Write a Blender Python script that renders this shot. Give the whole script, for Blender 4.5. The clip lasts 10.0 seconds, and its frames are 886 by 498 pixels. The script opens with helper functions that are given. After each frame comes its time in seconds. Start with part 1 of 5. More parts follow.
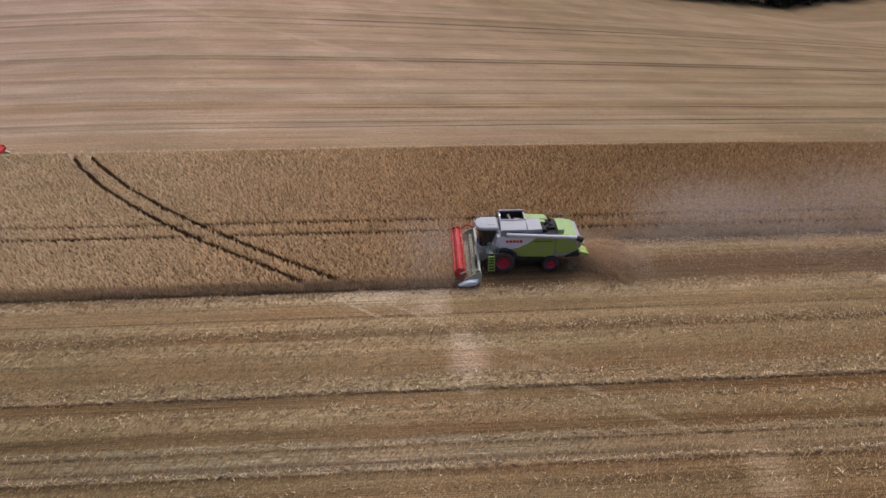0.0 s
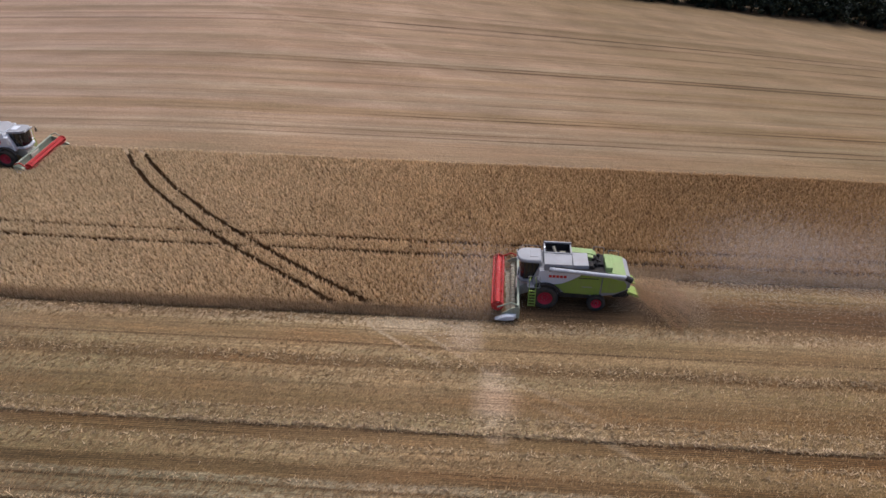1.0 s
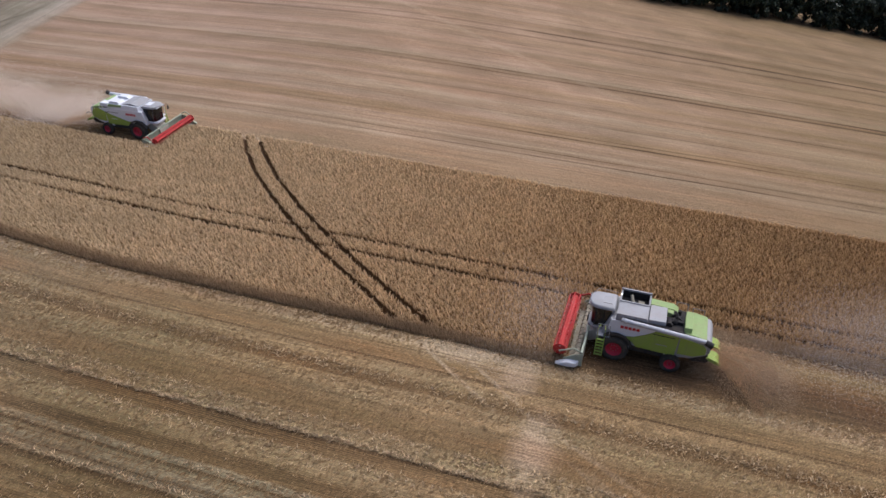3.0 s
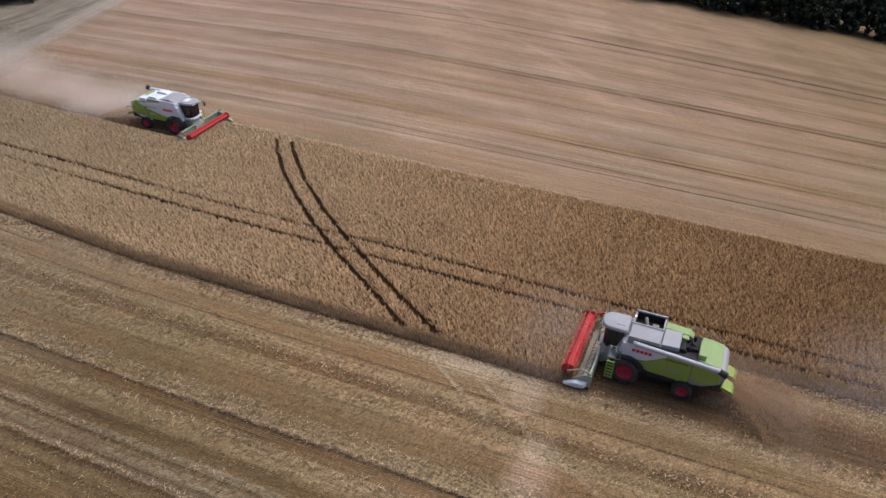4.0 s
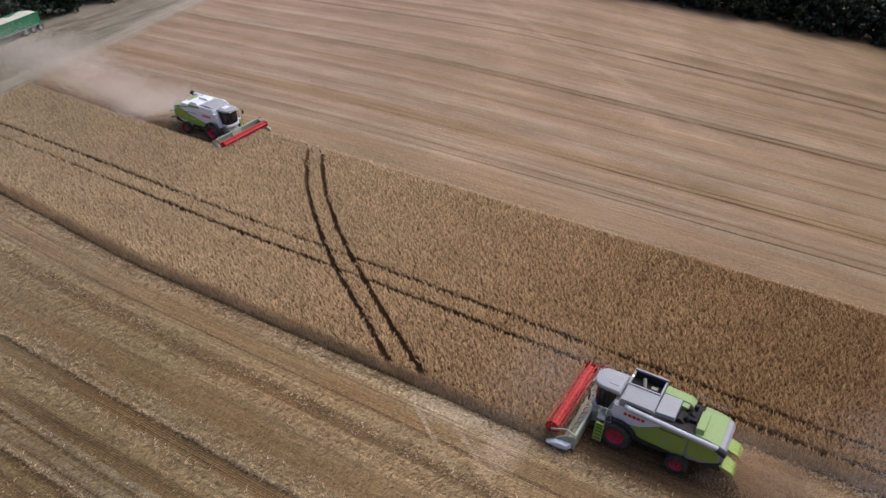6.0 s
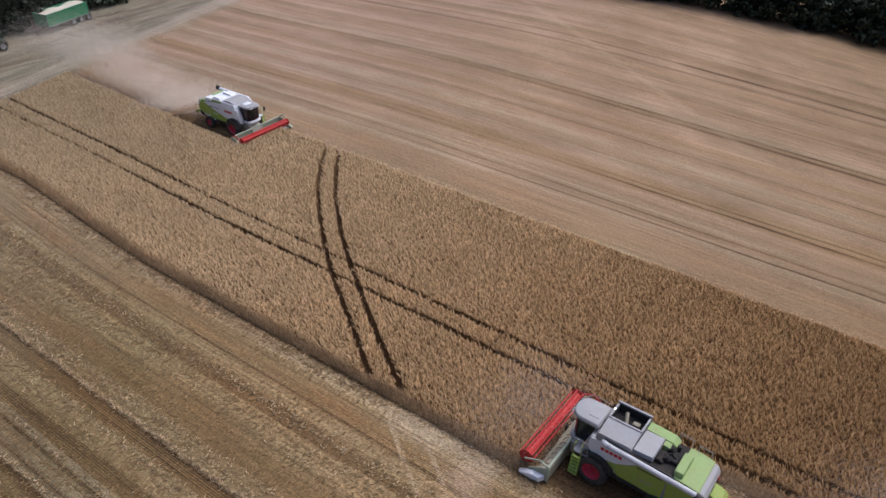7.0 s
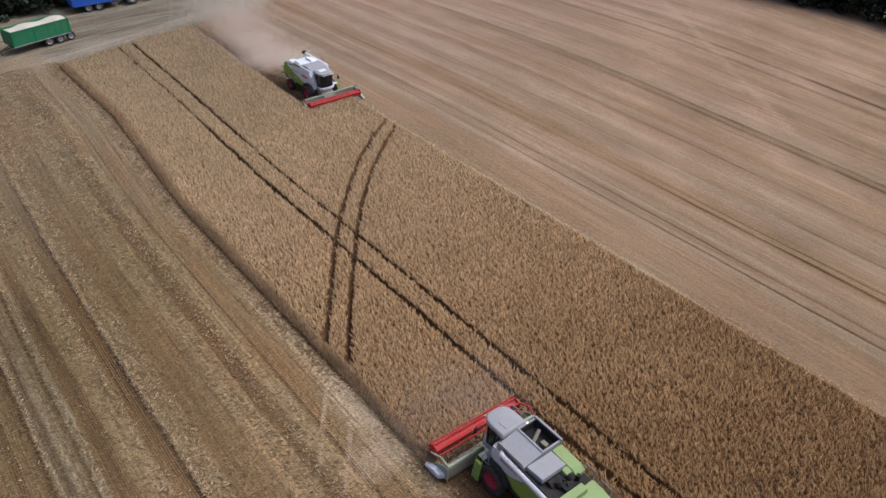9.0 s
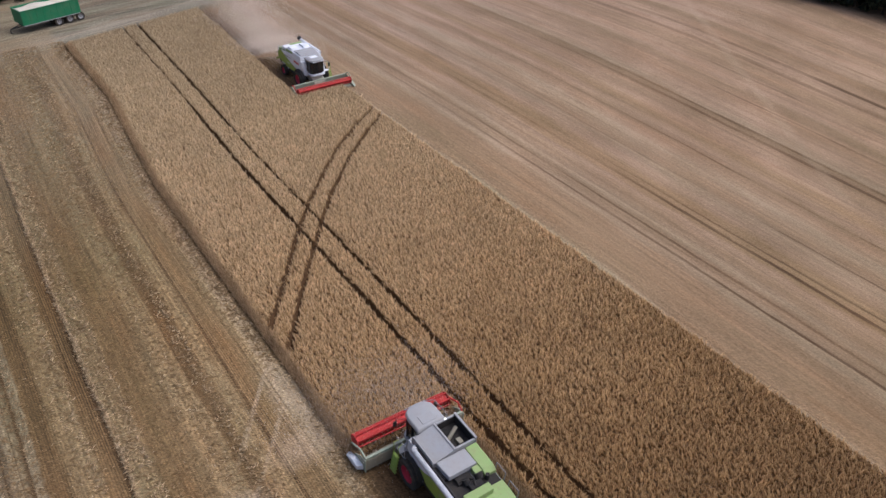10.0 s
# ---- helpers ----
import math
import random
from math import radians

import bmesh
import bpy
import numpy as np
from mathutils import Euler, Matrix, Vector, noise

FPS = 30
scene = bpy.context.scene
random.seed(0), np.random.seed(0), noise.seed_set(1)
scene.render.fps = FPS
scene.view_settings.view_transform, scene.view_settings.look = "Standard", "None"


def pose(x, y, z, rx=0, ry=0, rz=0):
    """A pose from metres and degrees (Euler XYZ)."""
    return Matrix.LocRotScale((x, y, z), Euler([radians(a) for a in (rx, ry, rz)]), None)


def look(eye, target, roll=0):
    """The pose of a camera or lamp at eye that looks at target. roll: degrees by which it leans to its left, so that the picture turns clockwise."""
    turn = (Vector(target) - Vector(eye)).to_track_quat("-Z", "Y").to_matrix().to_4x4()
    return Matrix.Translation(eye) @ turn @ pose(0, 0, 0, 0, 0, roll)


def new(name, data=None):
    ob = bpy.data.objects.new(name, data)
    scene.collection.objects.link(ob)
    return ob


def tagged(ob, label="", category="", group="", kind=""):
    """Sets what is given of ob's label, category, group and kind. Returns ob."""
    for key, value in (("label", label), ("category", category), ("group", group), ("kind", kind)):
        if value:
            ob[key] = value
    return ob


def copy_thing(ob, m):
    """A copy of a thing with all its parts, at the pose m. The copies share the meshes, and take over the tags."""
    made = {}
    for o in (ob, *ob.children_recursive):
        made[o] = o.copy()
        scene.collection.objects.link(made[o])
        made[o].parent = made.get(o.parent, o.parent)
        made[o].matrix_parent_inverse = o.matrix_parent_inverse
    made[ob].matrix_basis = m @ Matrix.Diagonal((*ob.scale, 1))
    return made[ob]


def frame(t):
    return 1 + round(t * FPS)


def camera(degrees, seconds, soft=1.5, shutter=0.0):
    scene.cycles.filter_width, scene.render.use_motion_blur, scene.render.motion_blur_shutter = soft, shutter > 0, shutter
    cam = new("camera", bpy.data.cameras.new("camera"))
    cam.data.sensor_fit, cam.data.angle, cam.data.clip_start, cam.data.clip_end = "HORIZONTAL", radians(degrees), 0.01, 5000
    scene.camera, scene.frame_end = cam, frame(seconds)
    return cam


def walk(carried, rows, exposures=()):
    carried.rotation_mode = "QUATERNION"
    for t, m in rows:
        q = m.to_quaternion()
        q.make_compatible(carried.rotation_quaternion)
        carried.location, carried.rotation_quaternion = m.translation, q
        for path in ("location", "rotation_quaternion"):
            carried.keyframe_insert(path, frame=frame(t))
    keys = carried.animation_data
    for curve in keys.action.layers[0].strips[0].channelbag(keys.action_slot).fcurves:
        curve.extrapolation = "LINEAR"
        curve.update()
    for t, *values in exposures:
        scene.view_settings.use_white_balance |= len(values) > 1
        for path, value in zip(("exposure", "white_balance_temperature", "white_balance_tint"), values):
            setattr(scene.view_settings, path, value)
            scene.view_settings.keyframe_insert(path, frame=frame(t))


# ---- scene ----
cam = camera(62.7, 10.0, soft=1.5)
PATH = [
    (0, (5.483, -43.656, 31.989), (5.559, -41.992, 30.883), -0.5),
    (0.5, (6.626, -41.788, 31.99), (6.611, -40.121, 30.886), -0.1),
    (1, (7.618, -40.182, 32.023), (7.507, -38.519, 30.919), 0.2),
    (1.5, (8.557, -38.982, 32.074), (8.332, -37.332, 30.967), 0.1),
    (2, (9.605, -38.12, 32.16), (9.273, -36.488, 31.053), 0.3),
    (2.5, (10.778, -37.43, 32.324), (10.361, -35.818, 31.216), 0.7),
    (4, (13.8, -35.083, 32.961), (13.189, -33.539, 31.847), 1.2),
    (4.5, (14.798, -34.044, 33.057), (14.123, -32.527, 31.943), 1.1),
    (5, (15.802, -32.636, 33.083), (15.07, -31.144, 31.97), 0.9),
    (5.5, (16.786, -30.955, 33.125), (16.004, -29.489, 32.013), 0.8),
    (6, (17.915, -29.175, 33.175), (17.084, -27.733, 32.066), 0.6),
    (7.5, (22.36, -23.252, 33.019), (21.328, -21.954, 31.9), 1.0),
    (8, (24.593, -21.2, 33.075), (23.487, -19.973, 31.948), 1.0),
    (8.5, (26.928, -19.103, 33.23), (25.746, -17.962, 32.089), 1.0),
    (9, (29.163, -16.825, 33.407), (27.91, -15.781, 32.248), 1.3),
    (9.5, (31.068, -14.336, 33.532), (29.806, -13.319, 32.359), 1.5),
    (10, (32.606, -11.764, 33.632), (31.303, -10.818, 32.446), 1.4),
]
walk(cam, [(t, look(eye, target, roll)) for t, eye, target, roll in PATH], [(0, -0.07, 5640, 12), (4, -0.07, 5540, 12), (10, -0.14, 5530, 12)])


# ---- world, sun, exposure ----
world = bpy.data.worlds.new("sky")
scene.world = world
world.use_nodes = True
wn = world.node_tree
sky = wn.nodes.new("ShaderNodeTexSky")
sky.sky_type = "NISHITA"
sky.sun_disc = False
sky.sun_elevation = radians(58.6)
sky.sun_rotation = radians(20.6)
sky.air_density, sky.dust_density, sky.ozone_density = 0.8, 9.0, 0.5
wn.links.new(sky.outputs[0], wn.nodes["Background"].inputs[0])
wn.nodes["Background"].inputs[1].default_value = 0.142
sun_data = bpy.data.lights.new("sun", "SUN")
sun_data.energy, sun_data.angle, sun_data.color = 0.75, radians(40), (1.0, 0.95, 0.89)
sun = new("sun", sun_data)
sun.matrix_world = look((12, 32, 56), (0, 0, 0))


# ---- plan ----
def hinge(v, width):
    """v above 0, and 0 below it, with a rounded knee."""
    return 0.5 * (v + np.sqrt(v * v + width * width))


def land(x, y):
    """Height of the field, which falls away towards its far corner."""
    x, y = np.asarray(x, dtype=float), np.asarray(y, dtype=float)
    return -4.2 * np.minimum(hinge(x + 30.0, 8.0) / 60.0, 2.2) * np.minimum(hinge(y - 1.0, 5.0) / 60.0, 2.2)


def bend(x):
    """How far the drill rows swing away from the x axis towards the headland."""
    return 1.15 * (np.maximum(0.0, -x - 20.0) / 45.0) ** 1.5


def nudge(x):
    """How far the near face of the crop bulges inwards before the headland."""
    return 1.2 * np.maximum(0.0, 1.0 - np.abs(x + 46.0) / 20.0)


def row_y(x, s):
    """y of the row s at x."""
    return s + bend(x) + nudge(x) * np.exp(-np.abs(s) / 5.0)


def far_edge(x):
    return 23.9 + 0.03 * np.clip(x, -40.0, 40.0)


A_X, A_Y, A_SIZE = 12.1, 2.82, 0.95      # front axle of the harvester that cuts the near side
B_X, B_Y, B_SIZE = -38.1, 20.9, 0.92    # front axle of the harvester that cuts the far side
CROP_NEAR = -0.15
TRAM_LINES = (6.8, 8.72)
CUT_A = (A_X - 2.75, 6.1)      # cut for x beyond and rows below
CUT_B = (B_X + 3.0, 17.5)      # cut for x short of and rows beyond


# trodden patches powdered with chaff: x, y, half widths, strength
PATCHES = ((2.6, -1.3, 3.6, 1.4, 0.75), (6.6, -2.2, 1.7, 2.6, 0.6), (8.7, -8.2, 1.6, 3.6, 0.8), (24.4, -18.8, 1.8, 3.6, 0.7))


# ---- materials ----
class Net:
    """A small helper that strings shader nodes together."""

    def __init__(self, name):
        self.mat = bpy.data.materials.new(name)
        self.mat.use_nodes = True
        self.tree = self.mat.node_tree
        self.bsdf = self.tree.nodes["Principled BSDF"]
        self.coord = self.add("ShaderNodeTexCoord")

    def add(self, kind):
        return self.tree.nodes.new(kind)

    def put(self, value, socket):
        if isinstance(value, bpy.types.NodeSocket):
            self.tree.links.new(value, socket)
        else:
            socket.default_value = value

    def math(self, op, a, b=0.0, c=0.0):
        n = self.add("ShaderNodeMath")
        n.operation = op
        for i, v in enumerate((a, b, c)):
            self.put(v, n.inputs[i])
        return n.outputs[0]

    def scaled(self, sx, sy, sz, source=None):
        n = self.add("ShaderNodeMapping")
        self.put(source or self.coord.outputs["Object"], n.inputs["Vector"])
        n.inputs["Scale"].default_value = (sx, sy, sz)
        return n.outputs[0]

    def noise(self, vector, scale=1.0, detail=4.0, rough=0.6):
        n = self.add("ShaderNodeTexNoise")
        self.put(vector, n.inputs["Vector"])
        n.inputs["Scale"].default_value, n.inputs["Detail"].default_value = scale, detail
        n.inputs["Roughness"].default_value = rough
        return n.outputs["Fac"]

    def ramp(self, fac, stops, interpolation="LINEAR"):
        n = self.add("ShaderNodeValToRGB")
        n.color_ramp.interpolation = interpolation
        el = n.color_ramp.elements
        while len(el) < len(stops):
            el.new(0.5)
        for e, (p, c) in zip(el, stops):
            e.position = p
            e.color = (*c, 1) if isinstance(c, tuple) else (c, c, c, 1)
        self.put(fac, n.inputs[0])
        return n.outputs[0]

    def mix(self, fac, a, b, blend="MIX"):
        n = self.add("ShaderNodeMix")
        n.data_type, n.blend_type = "RGBA", blend
        self.put(fac, n.inputs[0])
        self.put((*a, 1) if isinstance(a, tuple) else a, n.inputs[6])
        self.put((*b, 1) if isinstance(b, tuple) else b, n.inputs[7])
        return n.outputs[2]

    def remap(self, v, a, b, c=0.0, d=1.0):
        n = self.add("ShaderNodeMapRange")
        for i, k in enumerate((v, a, b, c, d)):
            self.put(k, n.inputs[i])
        return n.outputs[0]

    def bump(self, height, strength, distance):
        n = self.add("ShaderNodeBump")
        n.inputs["Strength"].default_value, n.inputs["Distance"].default_value = strength, distance
        self.put(height, n.inputs["Height"])
        self.tree.links.new(n.outputs[0], self.bsdf.inputs["Normal"])

    def thinned(self, colour, share):
        """Lets part of the light through, as thin straw does."""
        thin = self.add("ShaderNodeBsdfTranslucent")
        self.put(colour, thin.inputs[0])
        both = self.add("ShaderNodeMixShader")
        both.inputs[0].default_value = share
        self.put(self.bsdf.outputs[0], both.inputs[1])
        self.put(thin.outputs[0], both.inputs[2])
        self.put(both.outputs[0], self.tree.nodes["Material Output"].inputs[0])
        return self.mat

    def finish(self, colour, rough=0.9, metal=0.0, spec=0.3):
        self.put(colour if not isinstance(colour, tuple) else (*colour, 1), self.bsdf.inputs["Base Color"])
        self.put(rough, self.bsdf.inputs["Roughness"])
        self.put(metal, self.bsdf.inputs["Metallic"])
        self.put(spec, self.bsdf.inputs["Specular IOR Level"])
        return self.mat


def paint(name, colour, rough=0.4, dust=0.35, metal=0.0):
    """Machine paint under a film of harvest dust."""
    n = Net(name)
    big = n.noise(n.coord.outputs["Object"], 1.3, 5, 0.65)
    fine = n.noise(n.coord.outputs["Object"], 14, 4, 0.7)
    film = n.math("MULTIPLY", n.remap(big, 0.35, 0.75), dust)
    col = n.mix(film, colour, (0.36, 0.29, 0.20))
    col = n.mix(n.remap(fine, 0.55, 0.8, 0.0, 0.35 * dust), col, (0.25, 0.19, 0.12))
    runs = n.noise(n.scaled(5, 5, 0.7), 1.0, 4, 0.6)
    col = n.mix(n.remap(runs, 0.52, 0.75, 0.0, 0.8 * dust), col, (0.22, 0.17, 0.11))
    return n.finish(col, n.remap(big, 0.3, 0.7, rough, min(1.0, rough + 0.3)), metal, 0.4)


# raised white: the sky-lit brightness of the machine sides is put into it
BRIGHT_WHITE = paint("clean_white_paint", (0.76, 0.78, 0.82), 0.35, 0.06)
LIME = paint("lime_paint", (0.30, 0.43, 0.06), 0.4, 0.28)
PALE_LIME = paint("dusty_lime_paint", (0.27, 0.40, 0.13), 0.5, 0.4)
TUBE_WHITE = paint("tube_white_paint", (0.52, 0.53, 0.56), 0.5, 0.2)
GREY_WHITE = paint("grey_white_paint", (0.34, 0.345, 0.36), 0.45, 0.25)
SAGE = paint("header_sage_paint", (0.36, 0.42, 0.32), 0.5, 0.45)
RED = paint("reel_red_paint", (0.48, 0.014, 0.016), 0.5, 0.14)
RIM_RED = paint("rim_red_paint", (0.50, 0.016, 0.05), 0.5, 0.12)
BLACK = paint("black_plastic", (0.02, 0.02, 0.022), 0.55, 0.12)
GRIME_SHADE = paint("engine_grime", (0.014, 0.014, 0.016), 0.9, 0.10)
RUBBER = paint("tyre_rubber", (0.025, 0.025, 0.025), 0.85, 0.25)
STEEL = paint("worn_steel", (0.32, 0.31, 0.30), 0.45, 0.4, 0.6)
DUSTY = paint("dust_caked_steel", (0.27, 0.26, 0.20), 0.8, 0.6)
TRAILER_GREEN = paint("trailer_green_paint", (0.015, 0.20, 0.085), 0.45, 0.15)
TRAILER_BLUE = paint("trailer_blue_paint", (0.02, 0.12, 0.55), 0.45, 0.12)
TRACTOR_GREEN = paint("tractor_dark_green_paint", (0.02, 0.075, 0.05), 0.4, 0.15)
FEEDER = paint("dusty_cream_paint", (0.55, 0.52, 0.43), 0.7, 0.5)
PALE_SHEET = paint("pale_canvas", (0.62, 0.58, 0.48), 0.85, 0.3)
LETTER_RED = paint("lettering_red", (0.55, 0.02, 0.02), 0.5, 0.05)


def make_glass():
    n = Net("tinted_cab_glass")
    n.bsdf.inputs["Transmission Weight"].default_value = 0.1
    big = n.noise(n.coord.outputs["Object"], 3, 3)
    return n.finish((0.012, 0.016, 0.02), n.remap(big, 0.3, 0.7, 0.05, 0.2), 0.0, 0.5)


GLASS = make_glass()


def make_lamp():
    n = Net("work_lamp_lens")
    n.bsdf.inputs["Emission Color"].default_value = (1, 0.95, 0.85, 1)
    n.bsdf.inputs["Emission Strength"].default_value = 3
    return n.finish((0.8, 0.8, 0.8), 0.2)


LAMP = make_lamp()


def swung(n):
    """x, and the row coordinate y - bend(x), as sockets."""
    sep = n.add("ShaderNodeSeparateXYZ")
    n.put(n.coord.outputs["Object"], sep.inputs[0])
    x, y = sep.outputs[0], sep.outputs[1]
    k = n.math("DIVIDE", n.math("MAXIMUM", n.math("SUBTRACT", n.math("MULTIPLY", x, -1.0), 20.0), 0.0), 45.0)
    free = n.math("SUBTRACT", y, n.math("MULTIPLY", n.math("POWER", k, 1.5), 1.15))
    bulge = n.remap(n.math("ABSOLUTE", n.math("ADD", x, 46.0)), 0.0, 20.0, 1.2, 0.0)
    fade = n.math("EXPONENT", n.math("MULTIPLY", n.math("ABSOLUTE", free), -0.2))
    return x, y, n.math("SUBTRACT", free, n.math("MULTIPLY", bulge, fade))


def above_land(n, sep):
    """Height over the sloping field, as a socket."""
    def knee(v, shift, width):
        v = n.math("ADD", v, shift)
        r = n.math("SQRT", n.math("MULTIPLY_ADD", v, v, width * width))
        return n.math("MINIMUM", n.math("MULTIPLY", n.math("ADD", v, r), 0.5 / 60.0), 2.2)
    fall = n.math("MULTIPLY", knee(sep.outputs[0], 30.0, 8.0), knee(sep.outputs[1], -1.0, 5.0))
    return n.math("MULTIPLY_ADD", fall, 4.2, sep.outputs[2])


PALE, TAN, BROWN, SOIL, BRIGHT, GREYISH = (0.338, 0.246, 0.135), (0.268, 0.184, 0.096), (0.182, 0.114, 0.055), (0.11, 0.066, 0.033), (0.42, 0.315, 0.186), (0.26, 0.195, 0.116)
LOAM, SHADED_EARTH = (0.068, 0.036, 0.018), (0.125, 0.078, 0.041)
FAINT, DUN, FAIR, MILD = (0.20, 0.132, 0.078), (0.262, 0.18, 0.107), (0.347, 0.241, 0.158), (0.306, 0.21, 0.129)


# thin wheel marks along the rows: row, width, strength, how steady
LINES = ((28.3, 0.22, 0.35, 0.3), (31.1, 0.26, 0.85, 0.8), (32.4, 0.26, 0.85, 0.8), (36.95, 0.34, 0.9, 0.85), (37.9, 0.2, 0.5, 0.4), (41.8, 0.22, 0.45, 0.3), (47.3, 0.25, 0.5, 0.4), (55.2, 0.5, 1.0, 0.95), (56.5, 0.4, 0.85, 0.8),
         (62.5, 0.3, 0.5, 0.4), (68.5, 0.4, 0.55, 0.4), (76.3, 0.7, 0.9, 0.9), (83.5, 0.5, 0.4, 0.3),
         # -11.22 is the shade under the straw fringe, drawn as a dark line
         (-2.25, 0.06, 0.4, 0.3), (-3.68, 0.15, 1.0, 0.8), (-9.8, 0.07, 0.5, 0.3), (-11.22, 0.18, 0.95, 0.6), (-15.46, 0.12, 0.9, 0.7), (-15.9, 0.06, 0.5, 0.4), (-16.6, 0.08, 0.6, 0.4), (-17.26, 0.10, 0.85, 0.7))


def make_stubble():
    n = Net("stubble_ground")
    x, y, s = swung(n)
    wob = n.noise(n.scaled(0.22, 0.9, 1), 1.0, 4)
    wob2 = n.noise(n.scaled(1.6, 1.6, 1), 1.0, 3)
    row = n.math("ADD", s, n.math("ADD", n.math("MULTIPLY_ADD", wob, 0.5, -0.25), n.math("MULTIPLY_ADD", wob2, 0.4, -0.2)))

    def bands(lo, hi, rows, along=None):
        fac = n.remap(along or row, lo, hi)
        return n.ramp(fac, [((p - lo) / (hi - lo), c) for p, c in rows])

    RUST, GREY_PALE, GREY_DARK, POWDER = (0.235, 0.152, 0.074), (0.312, 0.242, 0.156), (0.185, 0.138, 0.088), (0.39, 0.292, 0.185)
    outer = bands(-24, -11, [(-22, TAN), (-20.5, BROWN), (-19.2, TAN), (-18.4, BROWN), (-17.9, TAN), (-17.5, BROWN), (-17.25, SOIL), (-17.12, POWDER), (-16.92, GREY_PALE), (-16.75, GREY_DARK), (-16.45, GREY_DARK), (-16.25, GREY_PALE), (-15.65, GREYISH), (-15.48, SOIL),
                             (-15.36, GREY_PALE), (-14.95, GREY_PALE), (-14.8, BROWN), (-14.0, BROWN), (-13.75, TAN), (-12.9, PALE), (-12.4, PALE), (-12.2, RUST), (-11.4, BROWN), (-11.2, SOIL)])
    # the last stops are bare soil with the crop face's shade painted in
    inner = bands(-11.2, 1, [(-11.19, SOIL), (-11.08, BRIGHT), (-10.75, PALE), (-9.85, PALE), (-9.6, RUST), (-8.6, RUST), (-7.7, TAN), (-7.1, PALE), (-6.15, PALE), (-5.9, BROWN), (-5.5, BROWN), (-4.9, TAN), (-4.6, PALE), (-4.0, PALE), (-3.8, TAN), (-3.0, RUST), (-2.3, TAN), (-1.9, PALE), (-1.5, POWDER),
                             (-0.95, POWDER), (-0.6, BROWN), (-0.3, SHADED_EARTH), (0.6, SHADED_EARTH)])
    near = n.mix(n.math("GREATER_THAN", row, -11.195), outer, inner)
    # rows of the far field fan out a little
    fan = n.math("MULTIPLY_ADD", n.math("MINIMUM", n.math("MAXIMUM", x, -70.0), 130.0), 0.0013, 1.0)
    r = n.math("DIVIDE", y, fan)
    sway = n.math("ADD", n.math("MULTIPLY_ADD", n.noise(n.scaled(0.05, 0.05, 1), 1.0, 2), 0.8, -0.4), n.math("MULTIPLY_ADD", n.noise(n.scaled(0.25, 0.5, 1), 1.0, 4, 0.6), 1.3, -0.65))
    rs = n.math("ADD", r, sway)
    straight = n.math("ADD", r, n.math("MULTIPLY_ADD", n.noise(n.scaled(0.12, 0.4, 1), 1.0, 4, 0.6), 0.5, -0.25))
    sf = n.math("SUBTRACT", s, n.math("MULTIPLY", n.math("MINIMUM", n.math("MAXIMUM", x, -40.0), 40.0), 0.03))
    # cut lanes: bare soil, darkened for the shade of machines and standing crop
    cut = bands(0, 24, [(0.4, SHADED_EARTH), (1.6, SOIL), (2.4, SHADED_EARTH), (3.2, BROWN), (4.2, TAN), (4.9, BROWN), (5.6, SOIL), (6.2, LOAM), (17, LOAM), (17.4, SHADED_EARTH), (18.4, SHADED_EARTH), (19.2, BROWN), (21, PALE), (23.9, PALE)])
    GREYED, OCHRE, ASHEN, CHALK = (0.285, 0.2, 0.124), (0.284, 0.193, 0.108), (0.312, 0.228, 0.147), (0.352, 0.262, 0.172)
    far = bands(23.4, 62, [(23.6, ASHEN), (24.6, CHALK), (25.0, (0.30, 0.205, 0.124)), (27.6, (0.305, 0.208, 0.124)), (29.6, MILD), (30.3, CHALK), (31.1, ASHEN), (31.5, GREYED), (32.6, GREYED), (33.2, CHALK), (34.4, MILD), (35.8, FAIR), (36.4, OCHRE), (38.6, OCHRE), (39.6, FAIR), (41.3, ASHEN),
                           (42.2, MILD), (44.5, CHALK), (46, MILD), (47.2, DUN), (48.4, FAIR), (50, OCHRE), (52, FAIR), (54.4, MILD), (55.0, DUN), (56.4, DUN), (57, CHALK), (59, FAIR), (61.5, MILD)], rs)
    beyond = bands(62, 125, [(62.5, MILD), (64.5, DUN), (65.6, FAIR), (70, MILD), (72.6, MILD), (73.4, FAINT), (74.2, FAIR), (78, MILD), (79.2, DUN), (80.4, DUN), (81.2, FAIR), (84, FAIR), (88, MILD), (92, FAIR), (99, MILD), (104, FAIR), (112, DUN), (120, MILD)], rs)
    col = n.mix(n.math("GREATER_THAN", s, 0.5), near, cut)
    col = n.mix(n.math("GREATER_THAN", sf, 23.5), col, far)
    col = n.mix(n.math("GREATER_THAN", rs, 62.0), col, beyond)
    broken = n.noise(n.scaled(0.035, 0.4, 1), 1.0, 5)
    for c, wide, force, steady in LINES:
        d = n.math("ABSOLUTE", n.math("SUBTRACT", straight if c > 20 else s, c))
        m = n.math("MULTIPLY", n.remap(d, wide * 0.75, wide * 0.35), n.remap(broken, 0.42, 0.58, (0.6 if c > 20 else 1.0) * steady * force, min(1.0, 1.35 * force)))
        if c > 20:
            m = n.math("MULTIPLY", m, n.remap(x, -40.0, 4.0, 0.25, 1.0))
        col = n.mix(m, col, (0.11, 0.066, 0.034) if c > 20 else SOIL)
    # headland: everything runs along the end of the field
    u = n.math("ADD", n.math("MULTIPLY_ADD", y, 0.25, 63.6), x)
    uw = n.math("ADD", u, n.math("MULTIPLY_ADD", n.noise(n.scaled(0.35, 0.07, 1), 1.0, 5), 4.4, -2.2))
